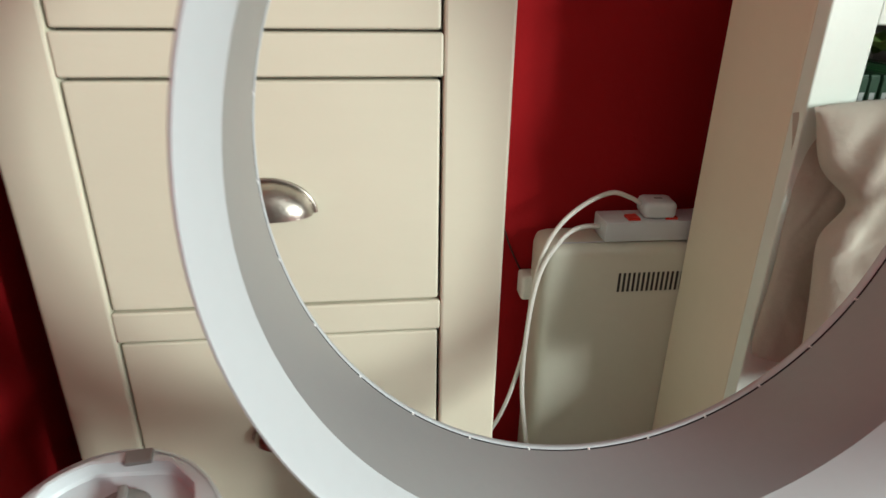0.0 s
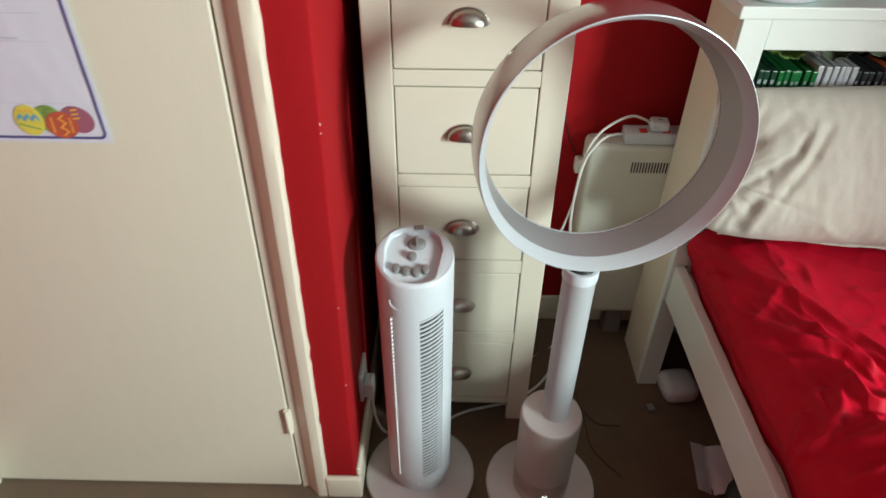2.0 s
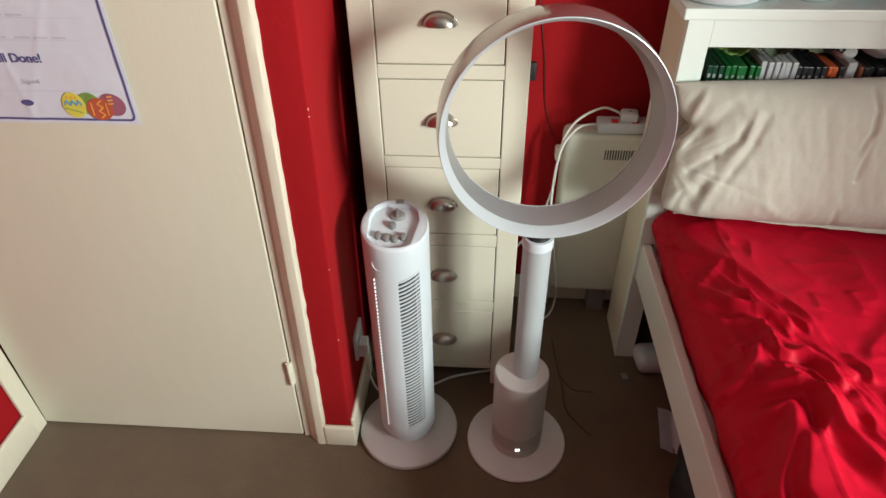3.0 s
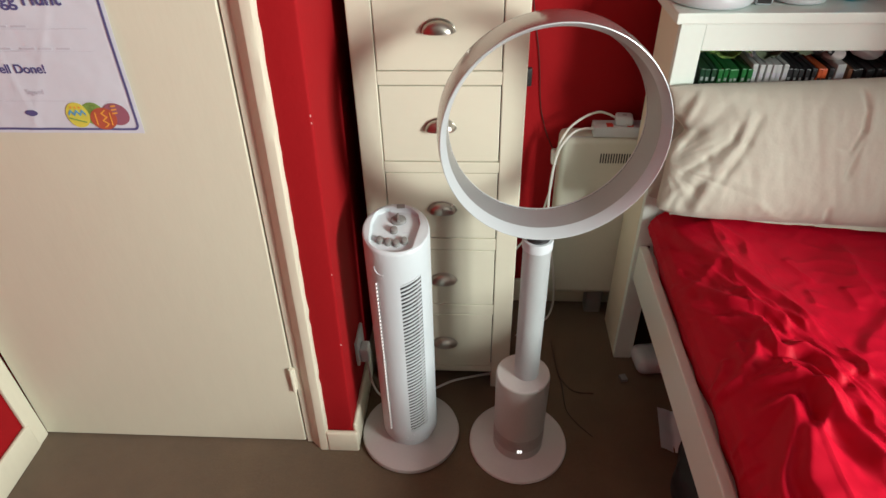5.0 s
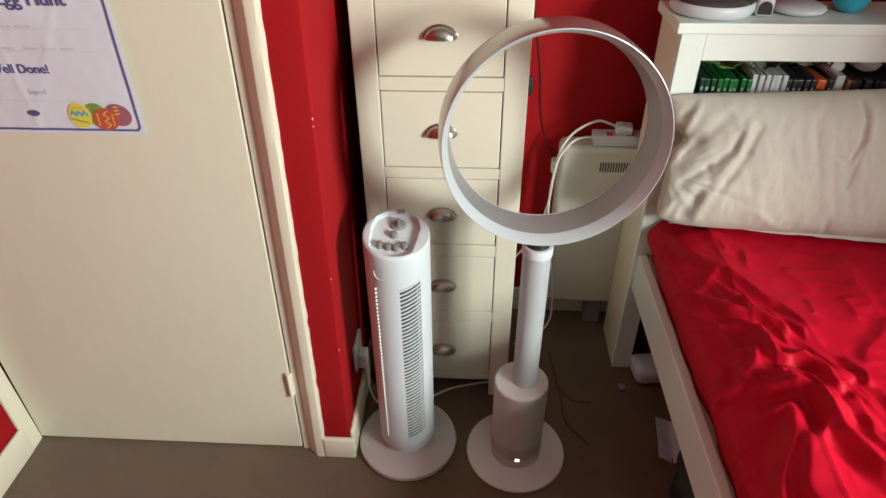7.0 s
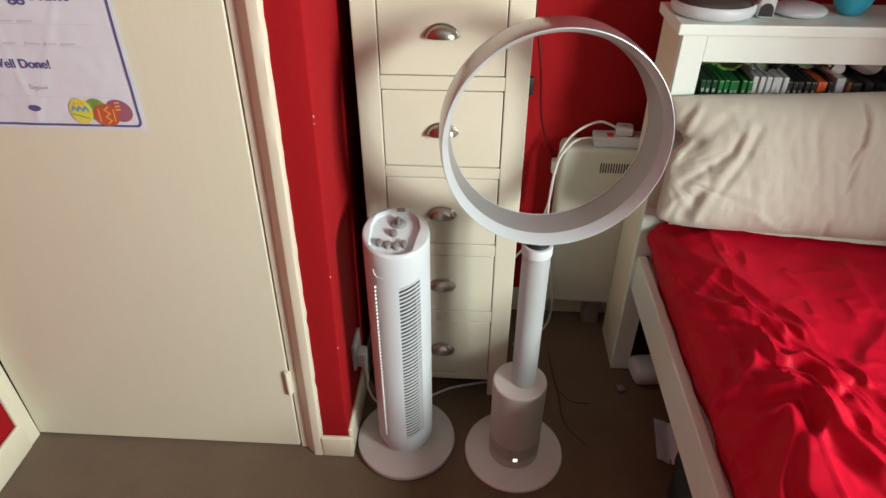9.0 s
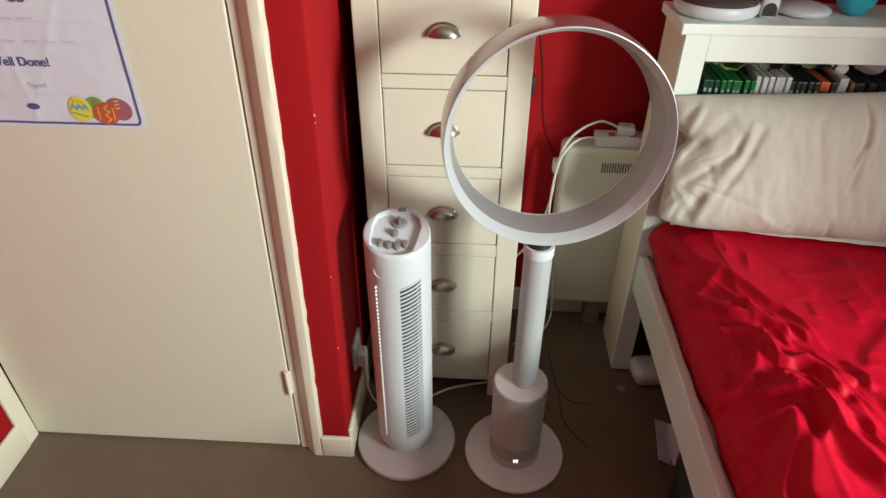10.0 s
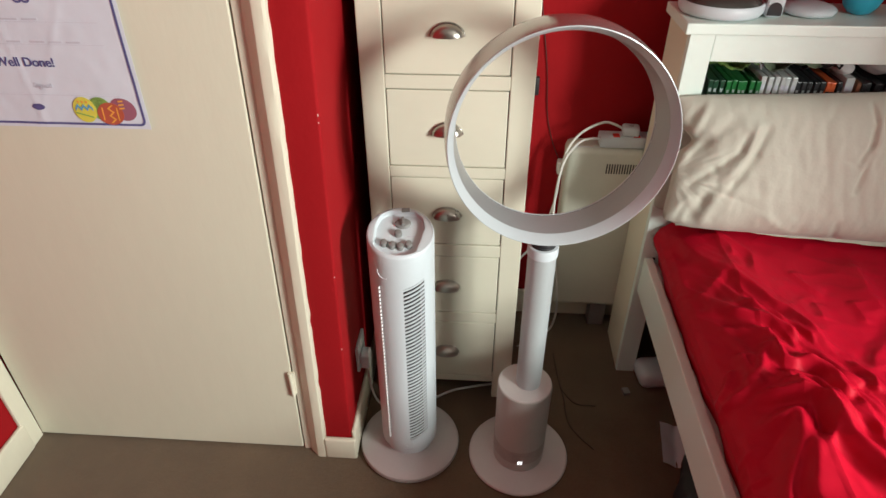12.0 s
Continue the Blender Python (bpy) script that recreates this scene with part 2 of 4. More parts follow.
# unseen wall, added so its corner shades the pillow's and sheet's right side
structure("wall_shading_bed", box(1.60, RIGHT, -0.43, BACK, 0, TOP, 0), TAUPE, "unseen wall added to shade the right of the bed", "wall")
structure("wall_window", window_wall(), TAUPE, "unseen wall with a window opening, darkened to cut bounced light", "wall")

# the stub of wall between the door and the alcove, its outer corner rounded by old paint
def leaning(bm):
    """The old door frame and the wall beside it lean a little."""
    for v in bm.verts:
        v.co.x += LEAN * v.co.z
    return bm


structure("wall_stub", leaning(box(-0.262, CORNER, DOORWALL, BACK, 0, TOP, 0.007, 4)), RED_WALL, "red painted wall corner with small chips", "wall", 40)
structure("wall_over_door", box(LEFT, -0.225, DOORWALL, DOORWALL + 0.12, 2.04, TOP, 0), RED_WALL, "red painted wall over the door", "wall")
structure("wall_beyond_door", box(LEFT, -0.2, DOORWALL + 0.12, DOORWALL + 0.16, 0, 2.1, 0), DIMMED_PAINT, "plain wall behind the closed door", "wall")


def skirting(name, x0, x1, y0, y1, h):
    return structure(name, box(x0, x1, y0, y1, 0, h, 0.006, 3), CREAM_GLOSS, "cream gloss painted wooden skirting board", "baseboard", 40)


skirting("baseboard_1", -0.252, CORNER + 0.015, DOORWALL - 0.016, DOORWALL - 0.001, 0.078)
skirting("baseboard_2", CORNER + 0.001, CORNER + 0.014, DOORWALL, BACK - 0.001, 0.098)
skirting("baseboard_3", CORNER + 0.015, 1.599, BACK - 0.015, BACK - 0.001, 0.098)
skirting("baseboard_4", LEFT + 0.001, LEFT + 0.016, FRONT, DOORWALL - 0.03, 0.095)


def door():
    d = tagged(thing("door_1", (-0.320, 0.405, 0.0), "closed flat cream painted bedroom door", "door"), kind="structure")
    part("door_leaf", leaning(box(-0.762, -0.002, 0, 0.04, 0.006, 1.98, 0.003)), DOOR_PAINT, d)
    for z in (0.225, 1.72):
        hinge = part("hinge", leaning(box(-0.010, 0.006, -0.006, 0.004, z, z + 0.078, 0.003)), CREAM_GLOSS, d, "painted-over butt hinge")
        part("hinge_pin", lathe([(0, z - 0.002), (0.0055, z - 0.002), (0.0055, z + 0.08), (0, z + 0.08)], 14, m=pose(-0.002 + LEAN * z, -0.006, 0)), CREAM_GLOSS, hinge, smooth=40)
    return d


door()


def architrave(name, x0, x1):
    """An upright with a rounded, unevenly painted face."""
    bm = bmesh.new()
    # a splay from the lining up to the proud face
    prof = [(x0, DOORWALL + 0.0135), (x0 + 0.001, DOORWALL + 0.010), (x0 + 0.021, DOORWALL - 0.007), (x0 + 0.025, DOORWALL - 0.0115), (x0 + 0.031, DOORWALL - 0.013), (x1 - 0.006, DOORWALL - 0.0128), (x1 - 0.0015, DOORWALL - 0.0105), (x1, DOORWALL - 0.002), (x1, DOORWALL + 0.012)]
    last = None
    for k in range(81):
        z = 2.06 * k / 80
        row = [bm.verts.new((x + LEAN * z + (0.0018 if i < 6 else 0.0032) * noise.noise((0, i * 3.1 if i < 6 else 9.0, z * (9 if i < 6 else 34))) * (1 if i > 3 else 0.3), y, z)) for i, (x, y) in enumerate(prof)]
        if last:
            for a, b, c, e in zip(last, last[1:], row, row[1:]):
                bm.faces.new((a, b, e, c))
        last = row
    return structure(name, bm, CREAM_GLOSS, "cream gloss painted door architrave with ragged edge", "trim", 22)


structure("door_lining", leaning(box(-0.318, -0.262, DOORWALL + 0.012, DOORWALL + 0.119, 0, 2.04, 0.002)), CREAM_GLOSS, "cream painted door lining", "trim")
architrave("trim_1", -0.300, -0.249)
structure("trim_3", box(LEFT + 0.001, LEFT + 0.012, 0.355, 0.404, 0, 2.0, 0.003), CREAM_GLOSS, "cream gloss painted trim in the corner", "trim")
structure("trim_2", box(LEFT, -0.218, DOORWALL - 0.02, DOORWALL - 0.001, 2.0, 2.06, 0.004), CREAM_GLOSS, "cream gloss painted door head architrave", "trim")


def window():
    w = tagged(thing("window_1", (RIGHT, (WIN_Y0 + WIN_Y1) / 2, WIN_Z0), "white framed window letting in daylight", "window"), kind="structure")
    hw, h = (WIN_Y1 - WIN_Y0) / 2, WIN_Z1 - WIN_Z0
    for y0, y1, z0, z1 in ((-hw, -hw + 0.05, 0, h), (hw - 0.05, hw, 0, h), (-hw + 0.05, hw - 0.05, 0, 0.05), (-hw + 0.05, hw - 0.05, h - 0.05, h), (-0.025, 0.025, 0.05, h - 0.05)):
        part("window_frame", box(-0.012, 0.01, y0, y1, z0, z1, 0.003), PLASTIC, w)
    return w


window()


# ---- chest of drawers ----
def cup_pull(parent, x, z):
    a, p, h = 0.0345, 0.023, 0.0260

    def dome(u, v):
        f, t = math.pi * u, math.pi / 2 * v
        return (x + a * math.cos(f), -p * math.sin(f) ** 0.8 * math.cos(t), z + h * math.sin(f) * math.sin(t))
    pull = part("handle", thicken(surface(dome, 28, 12), 0.0016), NICKEL, parent, "satin nickel cup handle", 60)
    flange = [(x + (a + 0.001) * math.cos(math.pi * i / 24), -0.001, z + (h + 0.001) * math.sin(math.pi * i / 24)) for i in range(25)]
    part("flange", tube(flange, 0.0018, 8, 1), NICKEL, pull, smooth=60)


def chest():
    c = thing("chest_of_drawers", (0.065, 0.625, 0), "tall narrow cream wooden chest of drawers with cup handles", "chest of drawers")
    w, d, top = 0.189, 0.40, 1.25
    part("side_panel", box(-w, -w + 0.018, 0.02, d, 0.03, top, 0.002), CHEST_PAINT, c)
    part("side_panel", box(w - 0.018, w, 0.02, d, 0.03, top, 0.002), CHEST_PAINT, c)
    part("back_panel", box(-w + 0.018, w - 0.018, d - 0.008, d, 0.07, top, 0), CHEST_PAINT, c)
    part("carcass", box(-w + 0.018, w - 0.018, 0.022, d - 0.01, 0.085, top - 0.002, 0), GAP, c)
    for s in (-1, 1):
        x0, x1 = sorted((s * w, s * 0.136))
        part("stile", box(x0, x1, 0, 0.02, 0.0, top, 0.0025), CHEST_PAINT, c)
        part("leg", box(x0, x1, d - 0.04, d, 0.0, 0.07, 0.002), CHEST_PAINT, c)
    part("top", box(-w - 0.012, w + 0.012, -0.012, d, top, top + 0.022, 0.004), CHEST_PAINT, c)
    faces = [(0.999, 1.19), (0.779, 0.968), (0.558, 0.751), (0.333, 0.523), (0.088, 0.298)]
    edges = [top] + [z for lo, hi in faces for z in (hi, lo)] + [0.066]
    for hi, lo in zip(edges[::2], edges[1::2]):
        part("rail", box(-0.1358, 0.1358, 0.0005, 0.02, lo, hi, 0.0018), CHEST_PAINT, c)
    for i, (lo, hi) in enumerate(faces):
        dr = part("drawer", box(-0.1340, 0.1337, 0.0012 + 0.0006 * (i % 3), 0.021, lo + 0.0022, hi - 0.0026, 0.002), CHEST_PAINT, c)
        cup_pull(dr, 0.0, (lo + hi) / 2 - 0.011 + 0.002 * (i % 2))
    return c


chest()


# ---- tower fan ----
def tower_fan():
    t = thing("tower_fan", (-0.026, 0.445, 0), "white plastic tower fan on a round base", "fan", rz=7)
    part("base_plate", lathe([(0, 0.001), (0.128, 0.001), (0.135, 0.004), (0.137, 0.011), (0.135, 0.018), (0.128, 0.022), (0.09, 0.026), (0.066, 0.03), (0, 0.03)], 72), BASE_GREY, t, "pinkish grey round base plate", smooth=40)
    R, half = 0.0742, radians(41)
    z_lo, z_hi = 0.098, 0.612
    top = lambda y: 0.714 + 0.24 * y
    part("foot", lathe([(0, 0.03), (0.062, 0.03), (0.0655, 0.034), (0.066, 0.06), (0, 0.06)], 60), PLASTIC, t, smooth=40)
    # shell with an opening for the grille on the front
    bm = bmesh.new()
    zs = [0.052, 0.056] + [z_lo - 0.004, z_hi + 0.018, 0.66]
    ang = [-math.pi / 2 - half + 2 * half * i / 24 for i in range(25)] + [-math.pi / 2 + half + (2 * math.pi - 2 * half) * i / 72 for i in range(1, 72)]
    cols = []
    for a in ang:
        x, y = math.cos(a), math.sin(a)
        col = [bm.verts.new((R * x * (0.96 if k == 0 else 1), R * y * (0.96 if k == 0 else 1), z)) for k, z in enumerate(zs)]
        col.append(bm.verts.new((R * x, R * y, top(R * y) - 0.006)))
        col.append(bm.verts.new((R * 0.985 * x, R * 0.985 * y, top(R * y) - 0.001)))
        col.append(bm.verts.new((R * 0.95 * x, R * 0.95 * y, top(R * 0.95 * y) + 0.0005)))
        cols.append(col)
    for i in range(len(cols)):
        a, b = cols[i], cols[(i + 1) % len(cols)]
        for k in range(len(a) - 1):
            if k == 2 and i < 24:
                continue
            bm.faces.new((a[k], b[k], b[k + 1], a[k + 1]))
    body = part("body", bm, PLASTIC, t, smooth=40)
    # walls of the recess and its backing: a pale baffle on one half, a dark opening on the other
    inner = 0.060
    bm = bmesh.new()
    for a in (-math.pi / 2 - half, -math.pi / 2 + half):
        q = [bm.verts.new((r * math.cos(a), r * math.sin(a), z)) for r, z in ((R - 0.0003, z_lo - 0.004), (inner, z_lo - 0.004), (inner, z_hi + 0.018), (R - 0.0003, z_hi + 0.018))]
        bm.faces.new(q)
    part("recess_wall", bm, PLASTIC, body)
    split = -math.pi / 2 - half + 2 * half * 0.52

    def backing(a0, a1, r):
        return surface(lambda u, v: (r * math.cos(a0 + (a1 - a0) * u), r * math.sin(a0 + (a1 - a0) * u), z_lo - 0.004 + (z_hi - z_lo + 0.022) * v), 14, 1)
    part("baffle", backing(-math.pi / 2 - half + 0.03, split, 0.07445), PLASTIC, body, smooth=40)
    part("dark_opening", backing(split - 0.03, -math.pi / 2 + half, inner), DARK, body, smooth=40)
    lift_at = lambda u: 0.018 * max(0, u - 0.5) / 0.5
    for name, lo, hi in (("grille_top", lambda u: z_hi - 0.0015 + lift_at(u), lambda u: z_hi + 0.018), ("grille_foot", lambda u: z_lo - 0.004, lambda u: z_lo + 0.0015 + lift_at(u))):
        def filler(u, v, lo=lo, hi=hi):
            a = -math.pi / 2 - half + 2 * half * u
            return (R * math.cos(a), R * math.sin(a), lo(u) + (hi(u) - lo(u)) * v)
        part(name, surface(filler, 24, 1), PLASTIC, body, smooth=40)
    slat = None
    count = 46
    for k in range(count):
        z = z_lo + (z_hi - z_lo) * (k + 0.5) / count

        def face(u, v):
            a = -math.pi / 2 - half + 2 * half * u
            prof = ((0.0724, -0.0024), (0.0744, -0.0020), (0.0746, 0.0), (0.0744, 0.0020), (0.0724, 0.0024), (0.0718, 0.0), (0.0724, -0.0024))
            r, dz = prof[round(v * 6)]
            lift = 0.018 * max(0, u - 0.5) / 0.5
            return (r * math.cos(a), r * math.sin(a), dz + lift)
        if slat is None:
            slat = part("slat", surface(face, 20, 6), PLASTIC, body, smooth=30)
            slat.location = (0, 0, z)
        else:
            s = new("slat", slat.data)
            s.parent, s.location = body, (0, 0, z)
    # a column of little upright fins, added to imitate glints along the grille's edge
    glint_fin = None
    for k in range(count):
        a = -math.pi / 2 - half - 0.015
        at = Matrix.Translation((0.0738 * math.cos(a), 0.0738 * math.sin(a), z_lo + (z_hi - z_lo) * (k + 0.5) / count)) @ Matrix.Rotation(a, 4, "Z")
        if glint_fin is None:
            glint_fin = part("glint_fin", box(0, 0.0048, -0.0008, 0.0008, -0.0032, 0.0032, 0.0004, 1), FIN_WHITE, body, "added white fin standing in for a glint at the grille's edge")
            glint_fin.matrix_local = at
        else:
            f = new("glint_fin", glint_fin.data)
            f.parent, f.matrix_local = body, at
    bm = bmesh.new()
    for k in range(7):
        a = radians(-101 + 2.6 * k)
        box(-0.0012, 0.0012, -0.0004, 0.0004, -0.0016, 0.0016, 0, bm=bm)
        bmesh.ops.transform(bm, matrix=Matrix.Translation((0.0744 * math.cos(a), 0.0744 * math.sin(a), 0.066)) @ Matrix.Rotation(a + math.pi / 2, 4, "Z"), verts=bm.verts[-8:])
    part("lettering_bars", bm, INK, body, "small grey printed bars")
    # sunken control panel on the slanting top
    slope = math.atan(0.24)
    tilt = pose(0, 0, 0.714, math.degrees(slope), 0, 0)

    # a bowl with a narrow straight back, slanting sides and an edge that follows the front rim
    turn = radians(-7)
    spin = lambda x, y: (x * math.cos(turn) - y * math.sin(turn), x * math.sin(turn) + y * math.cos(turn))
    corners = [spin(x, y) for x, y in ((0.026, 0.062), (-0.036, 0.062), (-0.047, 0.052), (-0.056, 0.019), (-0.0545, -0.041), (-0.034, -0.059), (-0.008, -0.0675), (0.020, -0.065), (0.039, -0.0565), (0.052, 0.016), (0.045, 0.044))]

    def outline(i, n=48, grow=0.0):
        a = 2 * math.pi * i / n
        c, d = math.cos(a), math.sin(a)
        best = 0.05
        for (x0, y0), (x1, y1) in zip(corners, corners[1:] + corners[:1]):
            ex, ey = x1 - x0, y1 - y0
            den = c * ey - d * ex
            if abs(den) > 1e-9:
                k, u = (x0 * ey - y0 * ex) / den, (x0 * d - y0 * c) / den
                if k > 0 and -1e-6 <= u <= 1 + 1e-6:
                    best = k
        best = min(best, 0.0665) + grow
        return best * c, best * d
    bm = bmesh.new()
    rows = []
    for grow, dz in ((0.0145, -0.0005), (0.003, 0.0015), (0.001, 0.001), (0.0, -0.009), (-0.002, -0.011)):
        rows.append([])
        for i in range(48):
            x, y = outline(i, 48, grow)
            if grow > 0.01:
                a = 2 * math.pi * i / 48
                x, y = 0.0712 * math.cos(a), 0.0712 / math.cos(slope) * math.sin(a)
            rows[-1].append(bm.verts.new((x, y, dz)))
    for a, b in zip(rows, rows[1:]):
        for i in range(48):
            bm.faces.new((a[i], a[(i + 1) % 48], b[(i + 1) % 48], b[i]))
    bm.faces.new(rows[-1])
    bm.transform(tilt)
    panel = part("control_panel", bm, PLASTIC, t, "sunken white control panel", 35)

    def knob(name, x, y, rx, ry, h, mat=KNOB):
        bm = lathe([(0, h), (0.5, h), (0.86, h * 0.9), (1, h * 0.55), (1, 0), (0, 0)], 24)
        bm.transform(tilt @ pose(x, y, -0.0112) @ Matrix.Diagonal((rx, ry, 1, 1)))
        return part(name, bm, mat, panel, "grey plastic control", 45)
    dial = knob("dial", *spin(0.002, 0.033), 0.018, 0.0145, 0.008)
    bm = box(-0.003, 0.003, -0.012, 0.012, 0.006, 0.013, 0.0015)
    bm.transform(tilt @ pose(*spin(0.002, 0.033), -0.010))
    part("grip", bm, KNOB, dial)
    knob("switch", *spin(-0.005, 0.001), 0.009, 0.009, 0.012)
    for x, y in ((-0.033, -0.029), (-0.0145, -0.034), (0.0035, -0.036), (0.021, -0.029)):
        knob("button", *spin(x, y), 0.0078, 0.0095, 0.011)
        x, y = spin(x, y - 0.018)
        bm = box(x - 0.003, x + 0.003, y - 0.0008, y + 0.0008, -0.0112, -0.0106, 0)
        bm.transform(tilt)
        part("marking", bm, INK, panel)
    bm = box(0.014, 0.031, -0.0055, -0.0040, -0.0112, -0.0106, 0)
    bm.transform(tilt)
    part("marking", bm, INK, panel)
    bm = box(0.004, 0.022, 0.060, 0.071, -0.001, 0.003, 0.001)
    bm.transform(tilt)
    part("top_clip", bm, KNOB, t, "grey clip at the back edge")
    # small raised oval badge edge and foot screws
    arc = []
    for i in range(13):
        q = radians(170 + 125 * i / 12)
        a = radians(-122) + 0.016 / R * math.cos(q)
        arc.append((R * 1.002 * math.cos(a), R * 1.002 * math.sin(a), 0.652 + 0.016 * math.sin(q)))
    part("badge_edge", tube(arc, 0.0013, 6, 1), PLASTIC, t, smooth=60)
    for a, z in ((-84, 0.088), (-97, 0.078)):
        part("screw", lathe([(0, 0.0015), (0.0025, 0.001), (0.003, 0), (0, -0.002)], 12, m=Matrix.Translation((R * math.cos(radians(a)), R * math.sin(radians(a)), z)) @ pose(0, 0, 0, 90, 0, a + 90)), PLASTIC, t)
    return t


tower_fan()


# ---- bladeless pedestal fan ----
def pedestal_fan():
    f = thing("bladeless_fan", (0.275, 0.425, 0), "silver bladeless pedestal fan with a large ring on a pole", "fan")
    part("base_plate", lathe([(0, 0.001), (0.130, 0.001), (0.1345, 0.003), (0.135, 0.007), (0.132, 0.0105), (0.08, 0.013), (0, 0.014)], 80), PLATE, f, "pale grey round base plate", smooth=35)
    drum = part("motor_drum", lathe([(0, 0.012), (0.066, 0.012), (0.0675, 0.014), (0.0675, 0.070), (0.0665, 0.0705), (0.0665, 0.0725), (0.0675, 0.073), (0.069, 0.278), (0.068, 0.283), (0.065, 0.285), (0, 0.2855)], 72), DRUM, f, "silver grey cylinder with a pale top", 35)
    part("intake_band", lathe([(0.0676, 0.044), (0.0681, 0.0445), (0.0683, 0.090), (0.0678, 0.0905)], 72), DRUM_DARK, drum, "slightly darker intake band", 35)
    part("drum_top", lathe([(0.018, 0.2863), (0.0655, 0.2860), (0.0668, 0.2845), (0.0668, 0.2835)], 72), PLATE, drum, "pale top ring", 35)
    for x in (-0.0045, 0.0045):
        bars = bmesh.new()
        for z, w, h in ((0.056, 0.006, 0.0014), (0.0495, 0.006, 0.0014), (0.043, 0.006, 0.0014)):
            box(x - w / 2, x + w / 2, -0.0690, -0.0672, z, z + h, 0, bm=bars)
        box(x + 0.0018, x + 0.0032, -0.0690, -0.0672, 0.043, 0.0574, 0, bm=bars)
        if x < 0:
            box(x - 0.0032, x - 0.0018, -0.0690, -0.0672, 0.043, 0.0574, 0, bm=bars)
        else:
            box(x - 0.0032, x - 0.0018, -0.0690, -0.0672, 0.05, 0.0574, 0, bm=bars)
        bmesh.ops.scale(bars, vec=(0.72, 1, 0.72), verts=bars.verts[:], space=Matrix.Translation((0, 0, -0.05)))
        part("display_digit", bars, GLOW, drum, "lit white display digit")
    part("pole", lathe([(0.0310, 0.285), (0.0310, 0.686), (0.0300, 0.689)], 56, m=pose(0.008, 0.003, 0)), POLE, f, "satin silver pole", 40)
    part("collar", lathe([(0.0315, 0.682), (0.0335, 0.684), (0.0335, 0.702), (0.032, 0.706), (0.025, 0.707)], 56, m=pose(0.008, 0.003, 0)), PLASTIC, f, "white collar", 40)
    neck = [(0.0245, 0.698)]
    for k in range(5):
        neck += [(0.0262, 0.704 + k * 0.008), (0.0262, 0.708 + k * 0.008), (0.0243, 0.710 + k * 0.008)]
    part("neck", lathe(neck + [(0.0243, 0.748)], 48, m=pose(0.008, 0.003, 0)), DARK, f, "dark ribbed neck", 30)
    part("cradle", box(-0.032, 0.048, -0.012, 0.018, 0.7385, 0.7475, 0.004, 3), PLASTIC, f, "white saddle under the ring", 40)
    # ring: a hoop with a flared lip, its axis turned a little towards the bed
    ring = new("ring")
    ring.parent = f
    axis = pose(0.2934 - 0.275, 0.3695 - 0.425, 0.9637, 90, 0, 5.4) @ pose(0, 0, 0, -2.6, 0, 0)
    ring.matrix_local = axis
    tagged(ring, "large silver hoop with a pale flared lip")
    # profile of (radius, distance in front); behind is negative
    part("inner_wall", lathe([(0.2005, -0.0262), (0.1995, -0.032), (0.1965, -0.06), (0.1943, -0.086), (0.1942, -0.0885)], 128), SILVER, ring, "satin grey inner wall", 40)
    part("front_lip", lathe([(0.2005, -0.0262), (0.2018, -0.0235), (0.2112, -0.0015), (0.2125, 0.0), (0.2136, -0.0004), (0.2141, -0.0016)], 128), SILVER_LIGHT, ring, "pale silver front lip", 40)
    part("outer_shell", lathe([(0.2141, -0.0016), (0.2152, -0.010), (0.2168, -0.03), (0.2172, -0.06), (0.2160, -0.082), (0.2110, -0.096), (0.2060, -0.0985), (0.2010, -0.0965)], 128), SILVER_GLOSS, ring, "glossy silver outer shell", 40)
    spacer = None
    for k in range(30):
        at = Matrix.Rotation(radians(12 * k + 3), 4, "Z")
        if spacer is None:
            spacer = part("spacer", box(0.1937, 0.1965, -0.0005, 0.0005, -0.0904, -0.0882, 0), FIN_WHITE, ring, "tiny white spacer in the air slot")
            spacer.matrix_local = at
        else:
            sp = new("spacer", spacer.data)
            sp.parent, sp.matrix_local = ring, at
    part("slot", lathe([(0.1942, -0.0885), (0.1960, -0.0888), (0.1960, -0.0896), (0.1941, -0.0897)], 128), DARK, ring, "dark air slot", 40)
    part("rear_rim", lathe([(0.1941, -0.0897), (0.1934, -0.0906), (0.1934, -0.0918), (0.1936, -0.0940), (0.1955, -0.0960), (0.2010, -0.0965)], 128), SILVER_LIGHT, ring, "thin pale rear rim", 40)
    return f


pedestal_fan()


# ---- bed ----
BED_X0, BED_X1, BED_Y = 0.600, 1.545, 0.76


